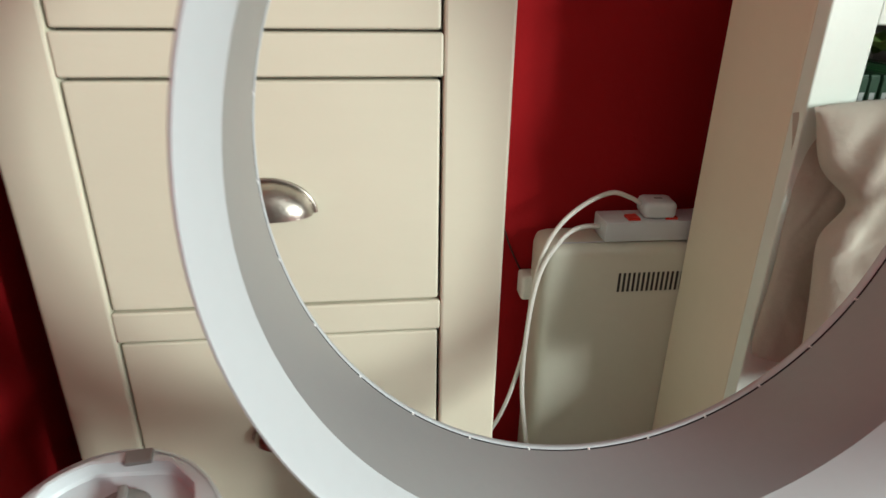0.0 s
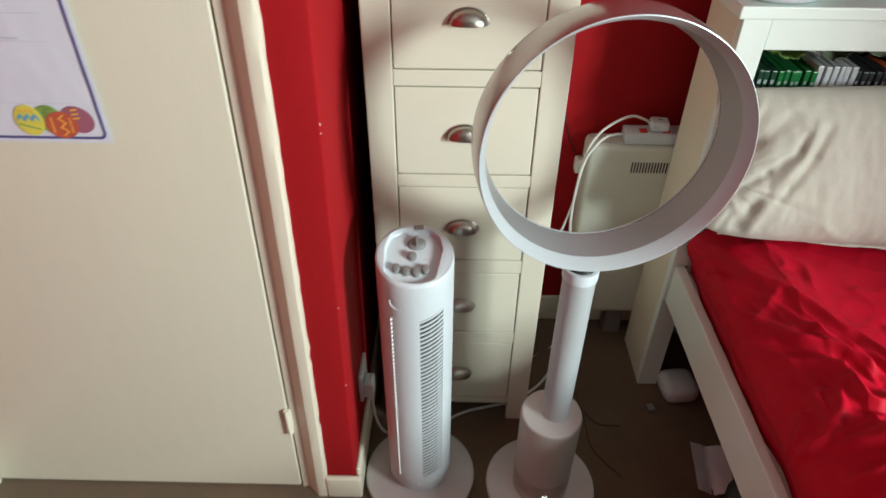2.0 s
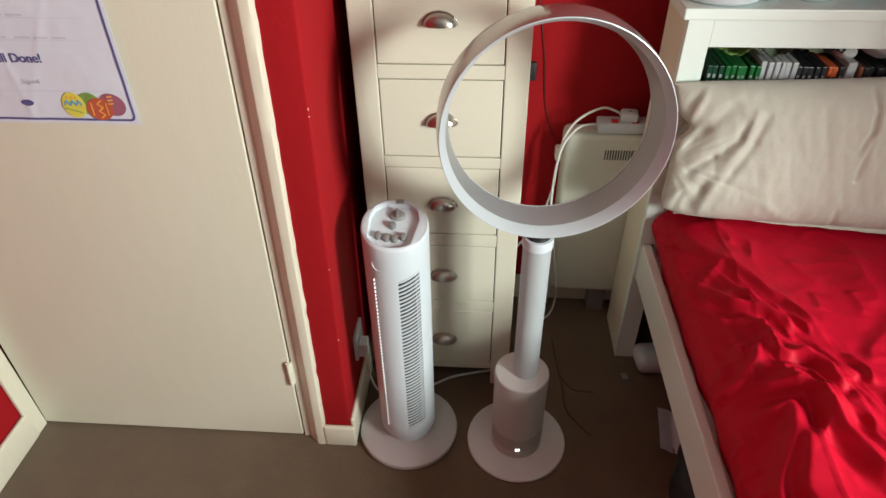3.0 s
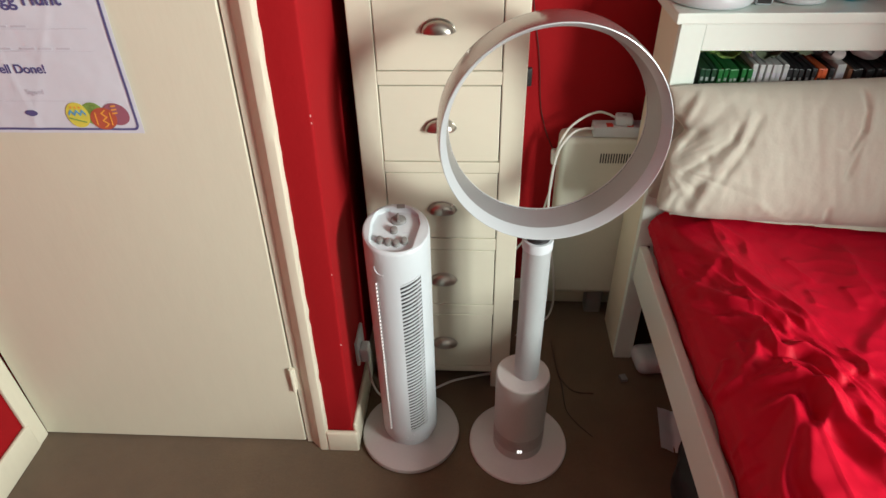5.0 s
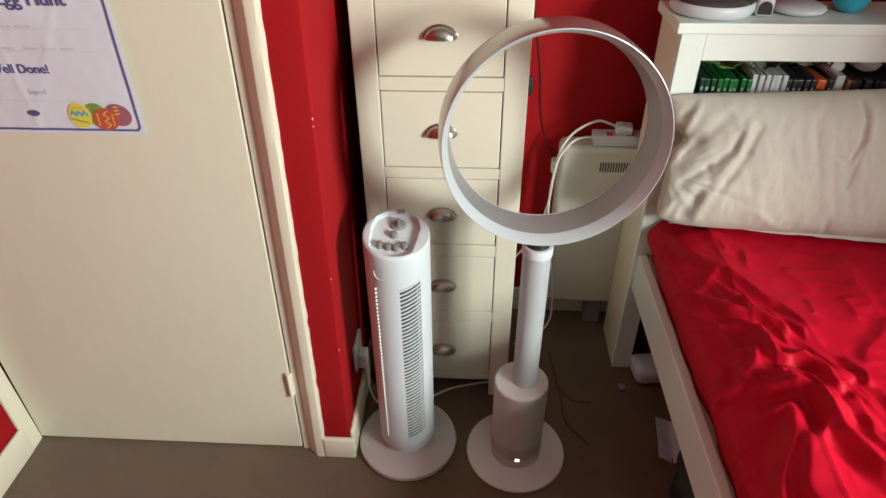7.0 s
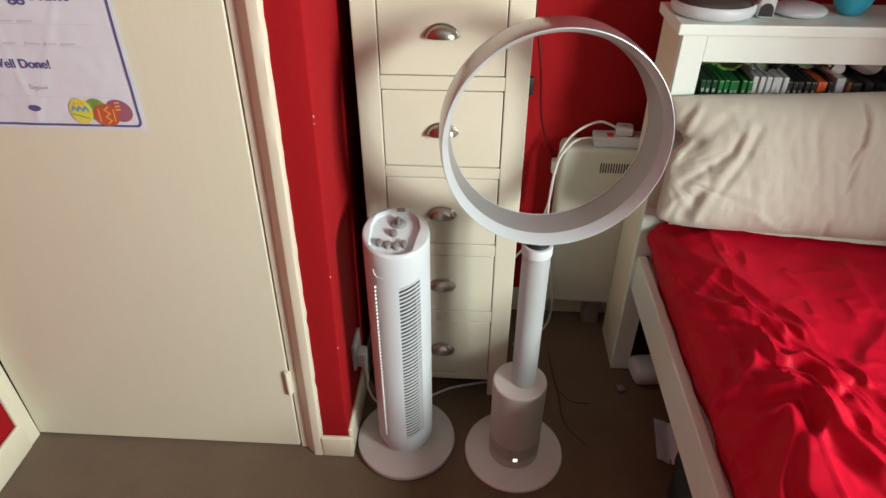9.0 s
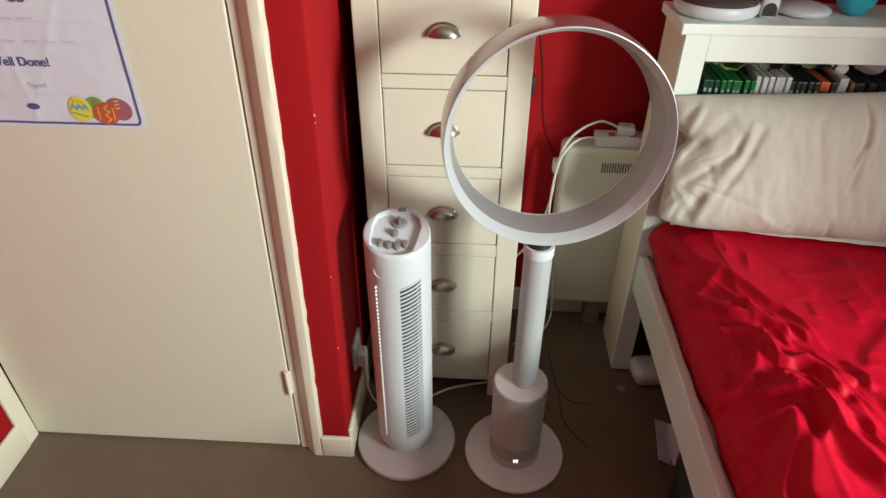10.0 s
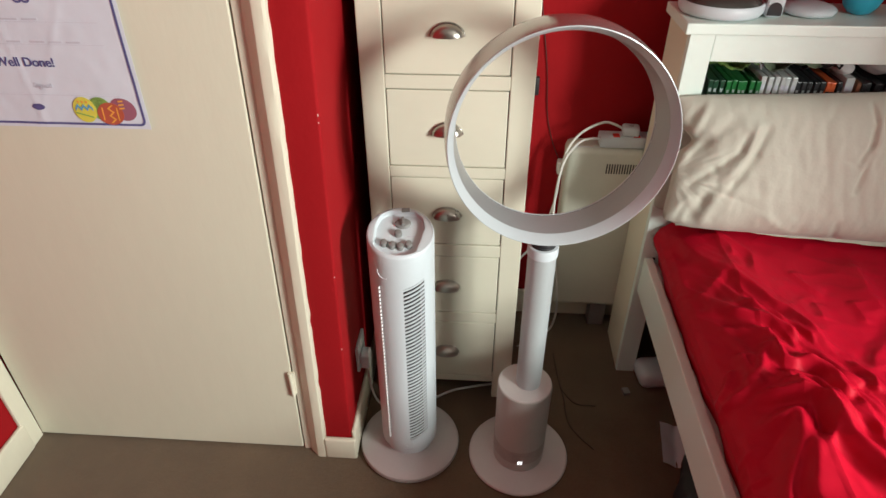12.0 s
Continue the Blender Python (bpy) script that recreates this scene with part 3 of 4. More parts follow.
def headboard():
    h = thing("headboard", (BED_X0, BED_Y, 0), "white storage headboard with an open shelf", "headboard")
    w = BED_X1 - BED_X0
    for x0, x1 in ((-0.003, 0.052), (w - 0.052, w + 0.003)):
        part("post", box(x0, x1, 0, 0.022, 0, 1.058, 0.002), HEAD_PAINT, h)
    # this side is coloured warmer than the posts to carry bounced light
    part("side_panel", box(-0.003, 0.018, 0.0218, 0.182, 0.0, 1.058, 0.002), FOIL_BOUNCE, h, "side panel tinted cream for bounced light")
    part("side_panel", box(w - 0.020, w - 0.0005, 0.022, 0.170, 0.0, 1.058, 0.002), HEAD_PAINT, h)
    part("top_rail", box(0.0523, w - 0.0523, 0.001, 0.021, 0.996, 1.058, 0.0015), HEAD_PAINT, h)
    part("top_board", box(-0.018, w + 0.018, -0.012, 0.182, 1.0585, 1.083, 0.003), HEAD_PAINT, h)
    part("shelf", box(0.021, w - 0.021, 0.002, 0.16, 0.745, 0.763, 0.0015), HEAD_PAINT, h)
    part("back_panel", box(0.021, w - 0.021, 0.160, 0.168, 0.2, 1.058, 0), HEAD_PAINT, h)
    part("lower_panel", box(0.0523, w - 0.0523, 0.001, 0.019, 0.30, 0.744, 0.0015), HEAD_PAINT, h)
    return h


headboard()


def bed_frame():
    b = thing("single_bed", (BED_X0, BED_Y, 0), "white wooden single bed frame with side rails", "bed")
    w = BED_X1 - BED_X0
    for x0, x1 in ((0.005, 0.030), (w - 0.030, w - 0.005)):
        part("side_rail", box(x0, x1, -1.95, -0.002, 0.330, 0.448, 0.003), HEAD_PAINT, b)
    part("ledge", box(0.0302, 0.052, -1.95, -0.002, 0.330, 0.430, 0.002), HEAD_PAINT, b)
    part("foot_board", box(0.005, w - 0.005, -1.975, -1.951, 0.0, 0.6, 0.004), HEAD_PAINT, b)
    for i in range(14):
        part("slat", box(0.031, w - 0.031, -0.12 - 0.13 * i, -0.05 - 0.13 * i, 0.346, 0.364, 0.001), MATTRESS, b)
    part("bolt_cap", lathe([(0, 0.002), (0.004, 0.0015), (0.005, 0), (0, -0.001)], 12, m=pose(0.03, -0.004, 0.445, 90, 0, 0)), DARK, b)
    return b


bed_frame()
tagged(part("mattress", box(BED_X0 + 0.060, BED_X1 - 0.037, -1.18, 0.748, 0.366, 0.566, 0.045, 5), MATTRESS, smooth=50), "pale single mattress under the red sheet", "mattress")


def crest(px, py, pz):
    """Noise with narrow crests and wide hollows."""
    c = max(0.0, 1 - abs(noise.noise((px, py, pz))) / 0.42)
    return c * c * (3 - 2 * c)


# folds of the sheet: each a run of points along its crest, its height, and its width on the steep and on the gentle side
FOLDS_LONG = [
    ([(0.640, 0.72), (0.657, 0.646), (0.680, 0.551), (0.722, 0.476), (0.765, 0.384), (0.796, 0.343), (0.817, 0.281), (0.834, 0.225)], 0.015, 0.011, 0.034),
    ([(0.655, 0.44), (0.683, 0.372), (0.714, 0.343), (0.742, 0.317), (0.763, 0.289), (0.775, 0.255)], 0.016, 0.010, 0.016),
    ([(0.735, 0.275), (0.727, 0.214), (0.745, 0.189), (0.774, 0.187), (0.792, 0.165), (0.797, 0.124), (0.818, 0.105)], 0.020, 0.010, 0.022),
    ([(0.800, 0.110), (0.818, 0.071), (0.812, 0.02), (0.817, -0.013), (0.83, -0.07)], 0.010, 0.009, 0.02),
    ([(0.715, 0.180), (0.743, 0.156), (0.764, 0.133), (0.782, 0.084), (0.806, 0.034)], 0.014, 0.008, 0.012),
    ([(0.650, 0.160), (0.692, 0.131), (0.726, 0.116), (0.753, 0.089), (0.763, 0.045), (0.771, 0.003), (0.784, -0.026), (0.80, -0.07), (0.83, -0.14)], 0.025, 0.013, 0.022),
]
FOLDS_NEAR = [
    ([(0.645, 0.076), (0.685, 0.075), (0.706, 0.078), (0.700, 0.039), (0.675, -0.03), (0.640, -0.112), (0.62, -0.2)], 0.028, 0.020, 0.014),
    ([(0.715, 0.050), (0.707, -0.017), (0.691, -0.07), (0.688, -0.10), (0.68, -0.18)], 0.024, 0.011, 0.035),
    ([(0.748, 0.107), (0.760, 0.069), (0.728, -0.003)], 0.016, 0.010, 0.020),
    ([(0.625, 0.084), (0.627, 0.032), (0.621, -0.014), (0.620, -0.056), (0.619, -0.1)], 0.011, 0.008, 0.010),
    ([(0.648, 0.225), (0.630, 0.184), (0.606, 0.158)], 0.016, 0.009, 0.011), ([(0.672, 0.250), (0.668, 0.206), (0.664, 0.165)], 0.018, 0.009, 0.014),
    ([(0.722, 0.262), (0.699, 0.217), (0.676, 0.172)], 0.016, 0.009, 0.014), ([(0.600, 0.133), (0.643, 0.160), (0.690, 0.172)], 0.012, 0.009, 0.012),
    ([(0.85, -0.06), (0.93, -0.25), (0.96, -0.45)], 0.022, 0.020, 0.05), ([(0.76, -0.20), (0.72, -0.45), (0.74, -0.7)], 0.020, 0.02, 0.04),
]
FOLDS_FLAT = [
    ([(1.001, 0.560), (0.988, 0.449), (0.982, 0.391), (0.981, 0.330)], 0.012, 0.040, 0.020), ([(1.06, 0.40), (0.99, 0.326), (0.954, 0.274), (0.916, 0.225), (0.875, 0.176)], 0.006, 0.013, 0.05),
    ([(0.844, 0.494), (0.866, 0.454), (0.887, 0.415)], 0.004, 0.009, 0.020), ([(0.860, 0.395), (0.863, 0.358), (0.857, 0.325)], 0.004, 0.008, 0.016),
    ([(0.720, 0.650), (0.760, 0.592), (0.785, 0.546), (0.763, 0.459)], 0.006, 0.010, 0.018), ([(0.645, 0.425), (0.681, 0.476), (0.706, 0.505)], 0.005, 0.010, 0.012),
    ([(0.631, 0.60), (0.628, 0.487), (0.642, 0.400)], 0.006, 0.014, 0.018), ([(0.935, 0.400), (0.933, 0.325)], 0.004, 0.009, 0.018), ([(0.70, 0.66), (0.735, 0.60), (0.74, 0.54)], 0.006, 0.009, 0.014),
]
# thin creases between and beside the folds
FOLDS_THIN = [
    ([(0.70, 0.150), (0.74, 0.128), (0.765, 0.10), (0.785, 0.05)], 0.008, 0.006, 0.009), ([(0.76, 0.20), (0.80, 0.14), (0.83, 0.06)], 0.009, 0.007, 0.010),
    ([(0.612, 0.03), (0.648, 0.046)], 0.006, 0.006, 0.008), ([(0.612, -0.02), (0.645, -0.008)], 0.006, 0.006, 0.008), ([(0.61, -0.07), (0.638, -0.06)], 0.005, 0.006, 0.008),
    ([(0.70, 0.40), (0.74, 0.36), (0.79, 0.30), (0.81, 0.25)], 0.009, 0.007, 0.010), ([(0.66, 0.33), (0.70, 0.30), (0.735, 0.27)], 0.008, 0.008, 0.012),
    ([(0.82, 0.18), (0.87, 0.10), (0.91, 0.0)], 0.010, 0.008, 0.020), ([(0.845, 0.21), (0.86, 0.16), (0.85, 0.12)], 0.009, 0.008, 0.012),
]


def fold_height(X, Y, points, h, steep, gentle):
    """Height of one fold over the grid: steep to the side that lies right of its run's start when seen from its foot."""
    run = [(q.x, q.y) for q in smooth_path([(x, y, 0) for x, y in points], 6)]
    total = len(run) - 1
    best = np.full(X.shape, 9.0)
    side, along = np.zeros(X.shape), np.zeros(X.shape)
    for i, ((x0, y0), (x1, y1)) in enumerate(zip(run, run[1:])):
        dx, dy = x1 - x0, y1 - y0
        t = np.clip(((X - x0) * dx + (Y - y0) * dy) / (dx * dx + dy * dy), 0, 1)
        px, py = X - x0 - t * dx, Y - y0 - t * dy
        d = np.hypot(px, py)
        near = d < best
        best = np.where(near, d, best)
        side = np.where(near, px * dy - py * dx, side)
        along = np.where(near, (i + t) / total, along)
    # side > 0 is the right-hand side of the run, which falls gently
    fade = np.clip(np.minimum(along, 1 - along) / 0.18, 0, 1)
    fade = fade * fade * (3 - 2 * fade)
    g = np.exp(-(best / gentle) ** 1.25)
    q = np.exp(-(best / steep) ** 1.6) - 0.16 * np.exp(-((best - 2.1 * steep) / (0.9 * steep)) ** 2)
    return h * (0.12 + 0.88 * fade) * np.where(side < 0, g, q) * (best < 6 * gentle)


def sheet():
    x0, x1, y0, y1, top, low = 0.614, 1.528, -1.19, 0.750, 0.606, 0.43
    # cross-section: tucked in below, round over the mattress's edge, flat on top
    prof = [(x0 + 0.030, low - 0.03), (x0 + 0.020, low + 0.03), (x0 + 0.006, low + 0.06), (x0, low + 0.085), (x0 + 0.005, low + 0.104), (x0 + 0.018, low + 0.122), (x0 + 0.042, low + 0.140), (x0 + 0.074, low + 0.158), (x0 + 0.11, low + 0.1735)]
    cross = []
    for a, b in zip(prof, prof[1:]):
        cross += [(a[0] + (b[0] - a[0]) * k / 8, a[1] + (b[1] - a[1]) * k / 8) for k in range(8)]
    start, nx, ny = x0 + 0.11, 330, 640
    cross += [(start + (x1 - 0.03 - start) * (k / nx) ** 1.2, top) for k in range(nx)]
    cross += [(x1 - 0.028, top - 0.004), (x1 - 0.006, low + 0.15), (x1, low)]
    cx, cz = np.array([c[0] for c in cross]), np.array([c[1] for c in cross])
    ys = np.array([y1 + (y0 - y1) * (j / ny) ** 1.5 for j in range(ny + 1)])
    X, Y = np.meshgrid(cx, ys)
    WX, WY = np.empty_like(X), np.empty_like(Y)
    fine = np.empty_like(X)
    for j, y in enumerate(ys):
        for i, x in enumerate(cx):
            WX[j, i] = x + 0.010 * noise.noise((x * 9, y * 9, 3.3)) + 0.0035 * noise.noise((x * 30, y * 30, 1.3))
            WY[j, i] = y + 0.010 * noise.noise((x * 9, y * 9, 8.8)) + 0.0035 * noise.noise((x * 30, y * 30, 4.9))
            fine[j, i] = 0.0012 * noise.noise((x * 16 + y * 6, y * 9, 1.7)) + 0.004 * noise.noise((x * 4, y * 4, 9.0)) + 0.0016 * crest(x * 13, y * 20, 6.1) * (1 if x > 0.8 else 0.4)
    H = np.zeros_like(X)
    for points, h, steep, gentle in FOLDS_LONG + FOLDS_NEAR + FOLDS_FLAT + FOLDS_THIN:
        H += fold_height(WX, WY, points, h, steep, gentle)
    # the sheet swells where the folds meet
    H = 1.25 * H + 0.012 * np.exp(-((X - 0.84) / 0.13) ** 2 - ((Y + 0.06) / 0.22) ** 2)
    H = 0.085 * np.tanh(H / 0.085)
    # narrow pleats along the band of long folds
    A, C = 0.40 * X - 0.91 * Y, 0.91 * X + 0.40 * Y
    band = np.exp(-((C - 0.765) / 0.10) ** 2)
    for j in range(X.shape[0]):
        for i in range(X.shape[1]):
            if band[j, i] > 0.03:
                H[j, i] += band[j, i] * (0.0080 * crest(C[j, i] * 26, A[j, i] * 4.5, 2.7) + 0.0042 * crest(C[j, i] * 48 + 3, A[j, i] * 11, 7.1))
    H = np.maximum(H, -0.003)
    drop = np.clip((cz - low) / (top - low), 0.0, 1)[None, :]
    left = (cx < start)[None, :]
    lean = np.where(left, np.clip((start - X) / 0.11, 0, 1), 0)
    hem = np.array([0.009 * noise.noise((0.3, y * 5, 4.2)) + 0.005 * noise.noise((0.9, y * 13, 2.2)) for y in ys])[:, None]
    hang = np.clip(1 - drop / 0.6, 0, 1) * left
    VX = X - lean * drop * (0.5 * H + fine) + hem * (0.3 + hang) * left
    VZ = cz[None, :] + (H + fine) * np.where(left, drop * (1 - 0.4 * lean), 1) + 1.4 * hem * hang
    rows, cols = X.shape
    verts = np.stack([VX, Y, VZ], -1).reshape(-1, 3).tolist()
    faces = [(j * cols + i, (j + 1) * cols + i, (j + 1) * cols + i + 1, j * cols + i + 1) for j in range(rows - 1) for i in range(cols - 1)]
    me = bpy.data.meshes.new("bed_sheet")
    me.from_pydata(verts, [], faces)
    me.polygons.foreach_set("use_smooth", [True] * len(faces))
    me.materials.append(SATIN)
    return tagged(new("bed_sheet", me), "rumpled red satin sheet stretched over the mattress", "bed sheet")


sheet()


def pillow(name, at, w, h, t, lean, label, folds, notch=0.0, seed=0.0):
    """A soft cushion: corners drawn out, creases as listed (start, end, depth, width) in its own plane."""
    m = Matrix.Translation(at) @ pose(0, 0, 0, 0, 0.2, -4.0) @ pose(0, 0, 0, 90 - lean, 0, 0)
    nu, nv = 190, 110
    bm = bmesh.new()
    sides = []
    for sgn in (1, -1):
        grid = []
        for i in range(nu + 1):
            u = -1 + 2 * i / nu
            col = []
            for j in range(nv + 1):
                v = -1 + 2 * j / nv
                pinch = 1 - 0.05 * (1 - u * u) * 0.6
                x = w * u * (1 - 0.045 * (1 - v * v)) * (1 - (0.035 if v < 0 else 0.0) * abs(v) ** 8)
                y = h * v * pinch * (1 - (0.13 if v < 0 else 0.035) * abs(u) ** 7)
                y += max(0, v) * (0.010 + 0.024 * u)
                if u < -0.5:
                    x += (-0.5 - u) * notch * math.exp(-((v - 0.34) / 0.17) ** 2)
                body = max(0, (1 - abs(u) ** 3.2)) ** 0.55 * max(0, (1 - abs(v) ** 3.4)) ** 0.55
                z = t * body
                k = min(1, body * 1.6)
                z += k * (0.006 * noise.noise((x * 7 + seed, y * 7, sgn * 3)) + 0.0025 * noise.noise((x * 22, y * 12, sgn * 5 + seed)))
                if sgn > 0:
                    # gathers that spread from the open end, and faint upright wrinkles
                    gr, ga = math.hypot(x + w * 0.98, y + 0.03), math.atan2(y + 0.03, x + w * 0.98)
                    z += k * 0.006 * abs(noise.noise((ga * 5.5 + seed, gr * 4, 1.1))) * math.exp(-(gr / 0.20) ** 2)
                    z += k * 0.004 * abs(noise.noise((x * 24 + 6 * y, y * 4, 7.3))) + k * 0.0016 * noise.noise((x * 60, y * 30, 2.9))
                    for fx0, fy0, fx1, fy1, dep, wd in folds:
                        dx, dy = fx1 - fx0, fy1 - fy0
                        tt = min(1, max(0, ((x - fx0) * dx + (y - fy0) * dy) / (dx * dx + dy * dy)))
                        d = math.hypot(x - fx0 - tt * dx, y - fy0 - tt * dy) + 0.0012 * noise.noise((x * 30, y * 30, 2))
                        if d < wd * 3:
                            z += 0.8 * dep * math.exp(-(d / wd) ** 2) * min(1, k + 0.3) * (0.35 + 0.65 * math.sin(math.pi * (0.15 + 0.7 * tt)))
                edge = i in (0, nu) or j in (0, nv)
                if edge and sgn < 0:
                    col.append(sides[0][i][j])
                else:
                    col.append(bm.verts.new(m @ Vector((x, y, 0 if edge else z * sgn))))
            grid.append(col)
        sides.append(grid)
        for i in range(nu):
            for j in range(nv):
                q = (grid[i][j], grid[i + 1][j], grid[i + 1][j + 1], grid[i][j + 1])
                bm.faces.new(q if sgn > 0 else q[::-1])
    return tagged(part(name, bm, PILLOW, smooth=80), label, "pillow")


# gathers at the open end, and creases further along
GATHERS = [
    (-0.183, 0.073, -0.191, 0.039, -0.011, 0.009), (-0.191, 0.039, -0.241, -0.007, -0.011, 0.009), (-0.241, -0.007, -0.285, -0.047, -0.011, 0.009), (-0.167, 0.096, -0.186, 0.027, 0.008, 0.01),
    (-0.186, 0.027, -0.222, -0.03, 0.008, 0.01), (-0.144, 0.091, -0.161, 0.033, -0.008, 0.009), (-0.161, 0.033, -0.205, -0.059, -0.008, 0.009), (-0.208, -0.03, -0.252, -0.076, -0.012, 0.014),
    (-0.252, -0.076, -0.274, -0.128, -0.012, 0.014), (-0.191, 0.004, -0.233, -0.07, 0.008, 0.012), (-0.233, -0.07, -0.247, -0.139, 0.008, 0.012), (-0.269, 0.151, -0.299, 0.068, 0.009, 0.01),
    (-0.299, 0.068, -0.31, 0.01, 0.009, 0.01), (-0.216, 0.108, -0.269, 0.045, -0.009, 0.014), (-0.269, 0.045, -0.305, -0.016, -0.009, 0.014), (-0.277, 0.139, -0.31, 0.102, -0.006, 0.01),
    (-0.318, -0.128, -0.291, -0.082, 0.006, 0.01), (-0.302, -0.151, -0.296, -0.105, -0.006, 0.008),
]
CREASES = [
    (0.067, 0.154, 0.075, 0.119, -0.009, 0.006), (0.075, 0.119, 0.071, 0.068, -0.009, 0.006), (0.071, 0.068, 0.057, 0.033, -0.009, 0.006), (0.085, 0.148, 0.086, 0.079, 0.005, 0.01),
    (0.086, 0.079, 0.071, 0.022, 0.005, 0.01), (0.076, 0.05, 0.06, -0.036, -0.008, 0.006), (0.045, -0.116, 0.054, -0.151, -0.008, 0.008), (0.054, -0.151, 0.075, -0.174, -0.008, 0.008),
    (0.195, 0.16, 0.184, 0.073, -0.005, 0.007), (0.029, 0.033, 0.057, 0.02, -0.003, 0.006), (0.002, 0.16, -0.025, 0.108, -0.003, 0.01), (-0.025, 0.108, -0.019, 0.016, -0.003, 0.01),
    (-0.12, -0.105, -0.042, -0.157, 0.005, 0.012), (-0.042, -0.157, 0.007, -0.174, 0.005, 0.012), (0.145, 0.108, 0.134, -0.047, 0.004, 0.02),
]
pillow("pillow", (0.927, 0.678, 0.776), 0.337, 0.168, 0.070, 17, "creased ivory cotton pillow propped against the headboard", GATHERS + CREASES, notch=0.065)
pillow("pillow", (0.928, 0.736, 0.760), 0.340, 0.166, 0.020, 4, "thin ivory pillow squeezed behind the front one", CREASES[:3], seed=3.0)


def pillow_hem():
    """The loose flap of the pillowcase that lies crumpled along the pillow's foot."""
    def fn(u, v):
        x = 0.632 + 0.60 * u
        ruffle = noise.noise((x * 14, v * 1.5, 2.0)) + 0.5 * noise.noise((x * 38, v * 3, 5.0))
        y = 0.715 - 0.085 * u - (0.052 + 0.006 * ruffle) * v
        z = 0.652 - 0.034 * v * v + 0.011 * ruffle * math.sin(math.pi * min(1, v + 0.15))
        return (x, y, z)
    bm = thicken(surface(fn, 150, 14), 0.0012)
    return tagged(part("pillowcase_flap", bm, PILLOW, smooth=70), "crumpled ivory pillowcase flap on the red sheet", "pillowcase")


pillow_hem()


# ---- things on and in the headboard ----
def case_proto(mat, bars, h, mark=None):
    """A plastic game case: rounded body, spine sleeve and title bars, upright, its spine at y = 0."""
    c = thing("game_case", (0, 0, 0), "", "game case", "game cases in the shelf")
    body = part("case_body", box(-0.0062, 0.0062, 0.001, 0.135, 0, h, 0.0018, 2), mat, c)
    part("spine_sleeve", box(-0.0052, 0.0052, 0.0002, 0.0012, 0.004, h - 0.004, 0.0003, 1), mat, body)
    for z0, z1, w, m in bars:
        part("title_bar", box(-w, w, -0.0003, 0.0006, z0, z1, 0), m, body)
    return c


T = TEXT_WHITE
PROTO = {
    "dark green": (case_proto(DARK_GREEN_CASE, ((0.152, 0.161, 0.003, T), (0.06, 0.146, 0.002, T)), 0.180), "dark green plastic game case with pale spine print"),
    "green": (case_proto(GREEN_CASE, ((0.05, 0.146, 0.002, T), (0.151, 0.158, 0.0028, T)), 0.180), "green plastic game case with pale spine print"),
    "white": (case_proto(WHITE_CASE, ((0.06, 0.15, 0.0018, INK), (0.160, 0.172, 0.0036, INK)), 0.191), "white plastic game case with grey spine print"),
    "black": (case_proto(BLACK_CASE, ((0.05, 0.148, 0.0018, T), (0.153, 0.160, 0.0028, T)), 0.180), "black plastic game case with pale spine print"),
    "orange": (case_proto(ORANGE_CASE, ((0.05, 0.13, 0.0028, BLACK_CASE), (0.152, 0.158, 0.004, BLACK_CASE)), 0.180), "orange sleeved game case with black print"),
    "brown": (case_proto(BROWN_CASE, ((0.05, 0.15, 0.0022, T),), 0.180), "brown sleeved game case"),
}
ORDER = ["dark green"] * 3 + ["green"] * 6 + ["white"] * 6 + ["black"] * 5 + ["orange"] * 2 + ["black"] + ["white"] * 2 + ["brown"] + ["black"] * 9 + ["white"] + ["black"] * 9
used = set()
x = 0.670
for i, kind in enumerate(ORDER):
    src, text = PROTO[kind]
    m = pose(x + 0.007, 0.786 + random.uniform(-0.003, 0.004), 0.7635, 0, random.uniform(-1.2, 1.2), random.uniform(-0.8, 0.8))
    if kind in used:
        copy_thing(src, m)
    else:
        src.matrix_world = m
        tagged(src, text)
        used.add(kind)
    x += 0.0131 + random.uniform(0, 0.0007)


def crumpled(name, at, w, d, mat, label, category, seed, lift=0.02, rz=0, tilt=0):
    """A loose sheet or wrapper with creases."""
    def fn(u, v):
        a, b = (u - 0.5) * w, (v - 0.5) * d
        z = lift * (noise.noise((u * 3.1 + seed, v * 2.7, seed)) + 0.5 * abs(noise.noise((u * 7, v * 7 + seed, 3))))
        return (a, b, z)
    bm = thicken(surface(fn, 26, 18), 0.0006)
    bm.transform(pose(0, 0, 0, tilt, 0, 0))
    ob = tagged(part(name, bm, mat, smooth=50), label, category)
    ob.matrix_world = pose(*at, 0, 0, rz)
    return ob


GREY_GREEN = material("grey_green_wrapper", (0.14, 0.17, 0.11), 0.4, var=0.5, scale=14, bump=0.3, bump_scale=60)
crumpled("magazine", (0.735, 0.842, 0.972), 0.10, 0.12, LEAF, "crumpled green printed magazine on the game cases", "magazine", 1.2, 0.024, 8, -8)
crumpled("paper_sheet", (0.775, 0.822, 0.986), 0.07, 0.06, PAPER, "folded white paper lying on the game cases", "paper", 4.2, 0.02, 35, 10)
crumpled("wrapper", (0.85, 0.842, 0.974), 0.14, 0.12, GREY_GREEN, "crumpled grey-green wrapper on the game cases", "wrapper", 7.7, 0.03, -10, -6)
crumpled("wrapper", (0.93, 0.845, 0.970), 0.06, 0.10, BLACK_CASE, "crumpled black wrapper on the game cases", "wrapper", 9.1, 0.03, 20, -6)
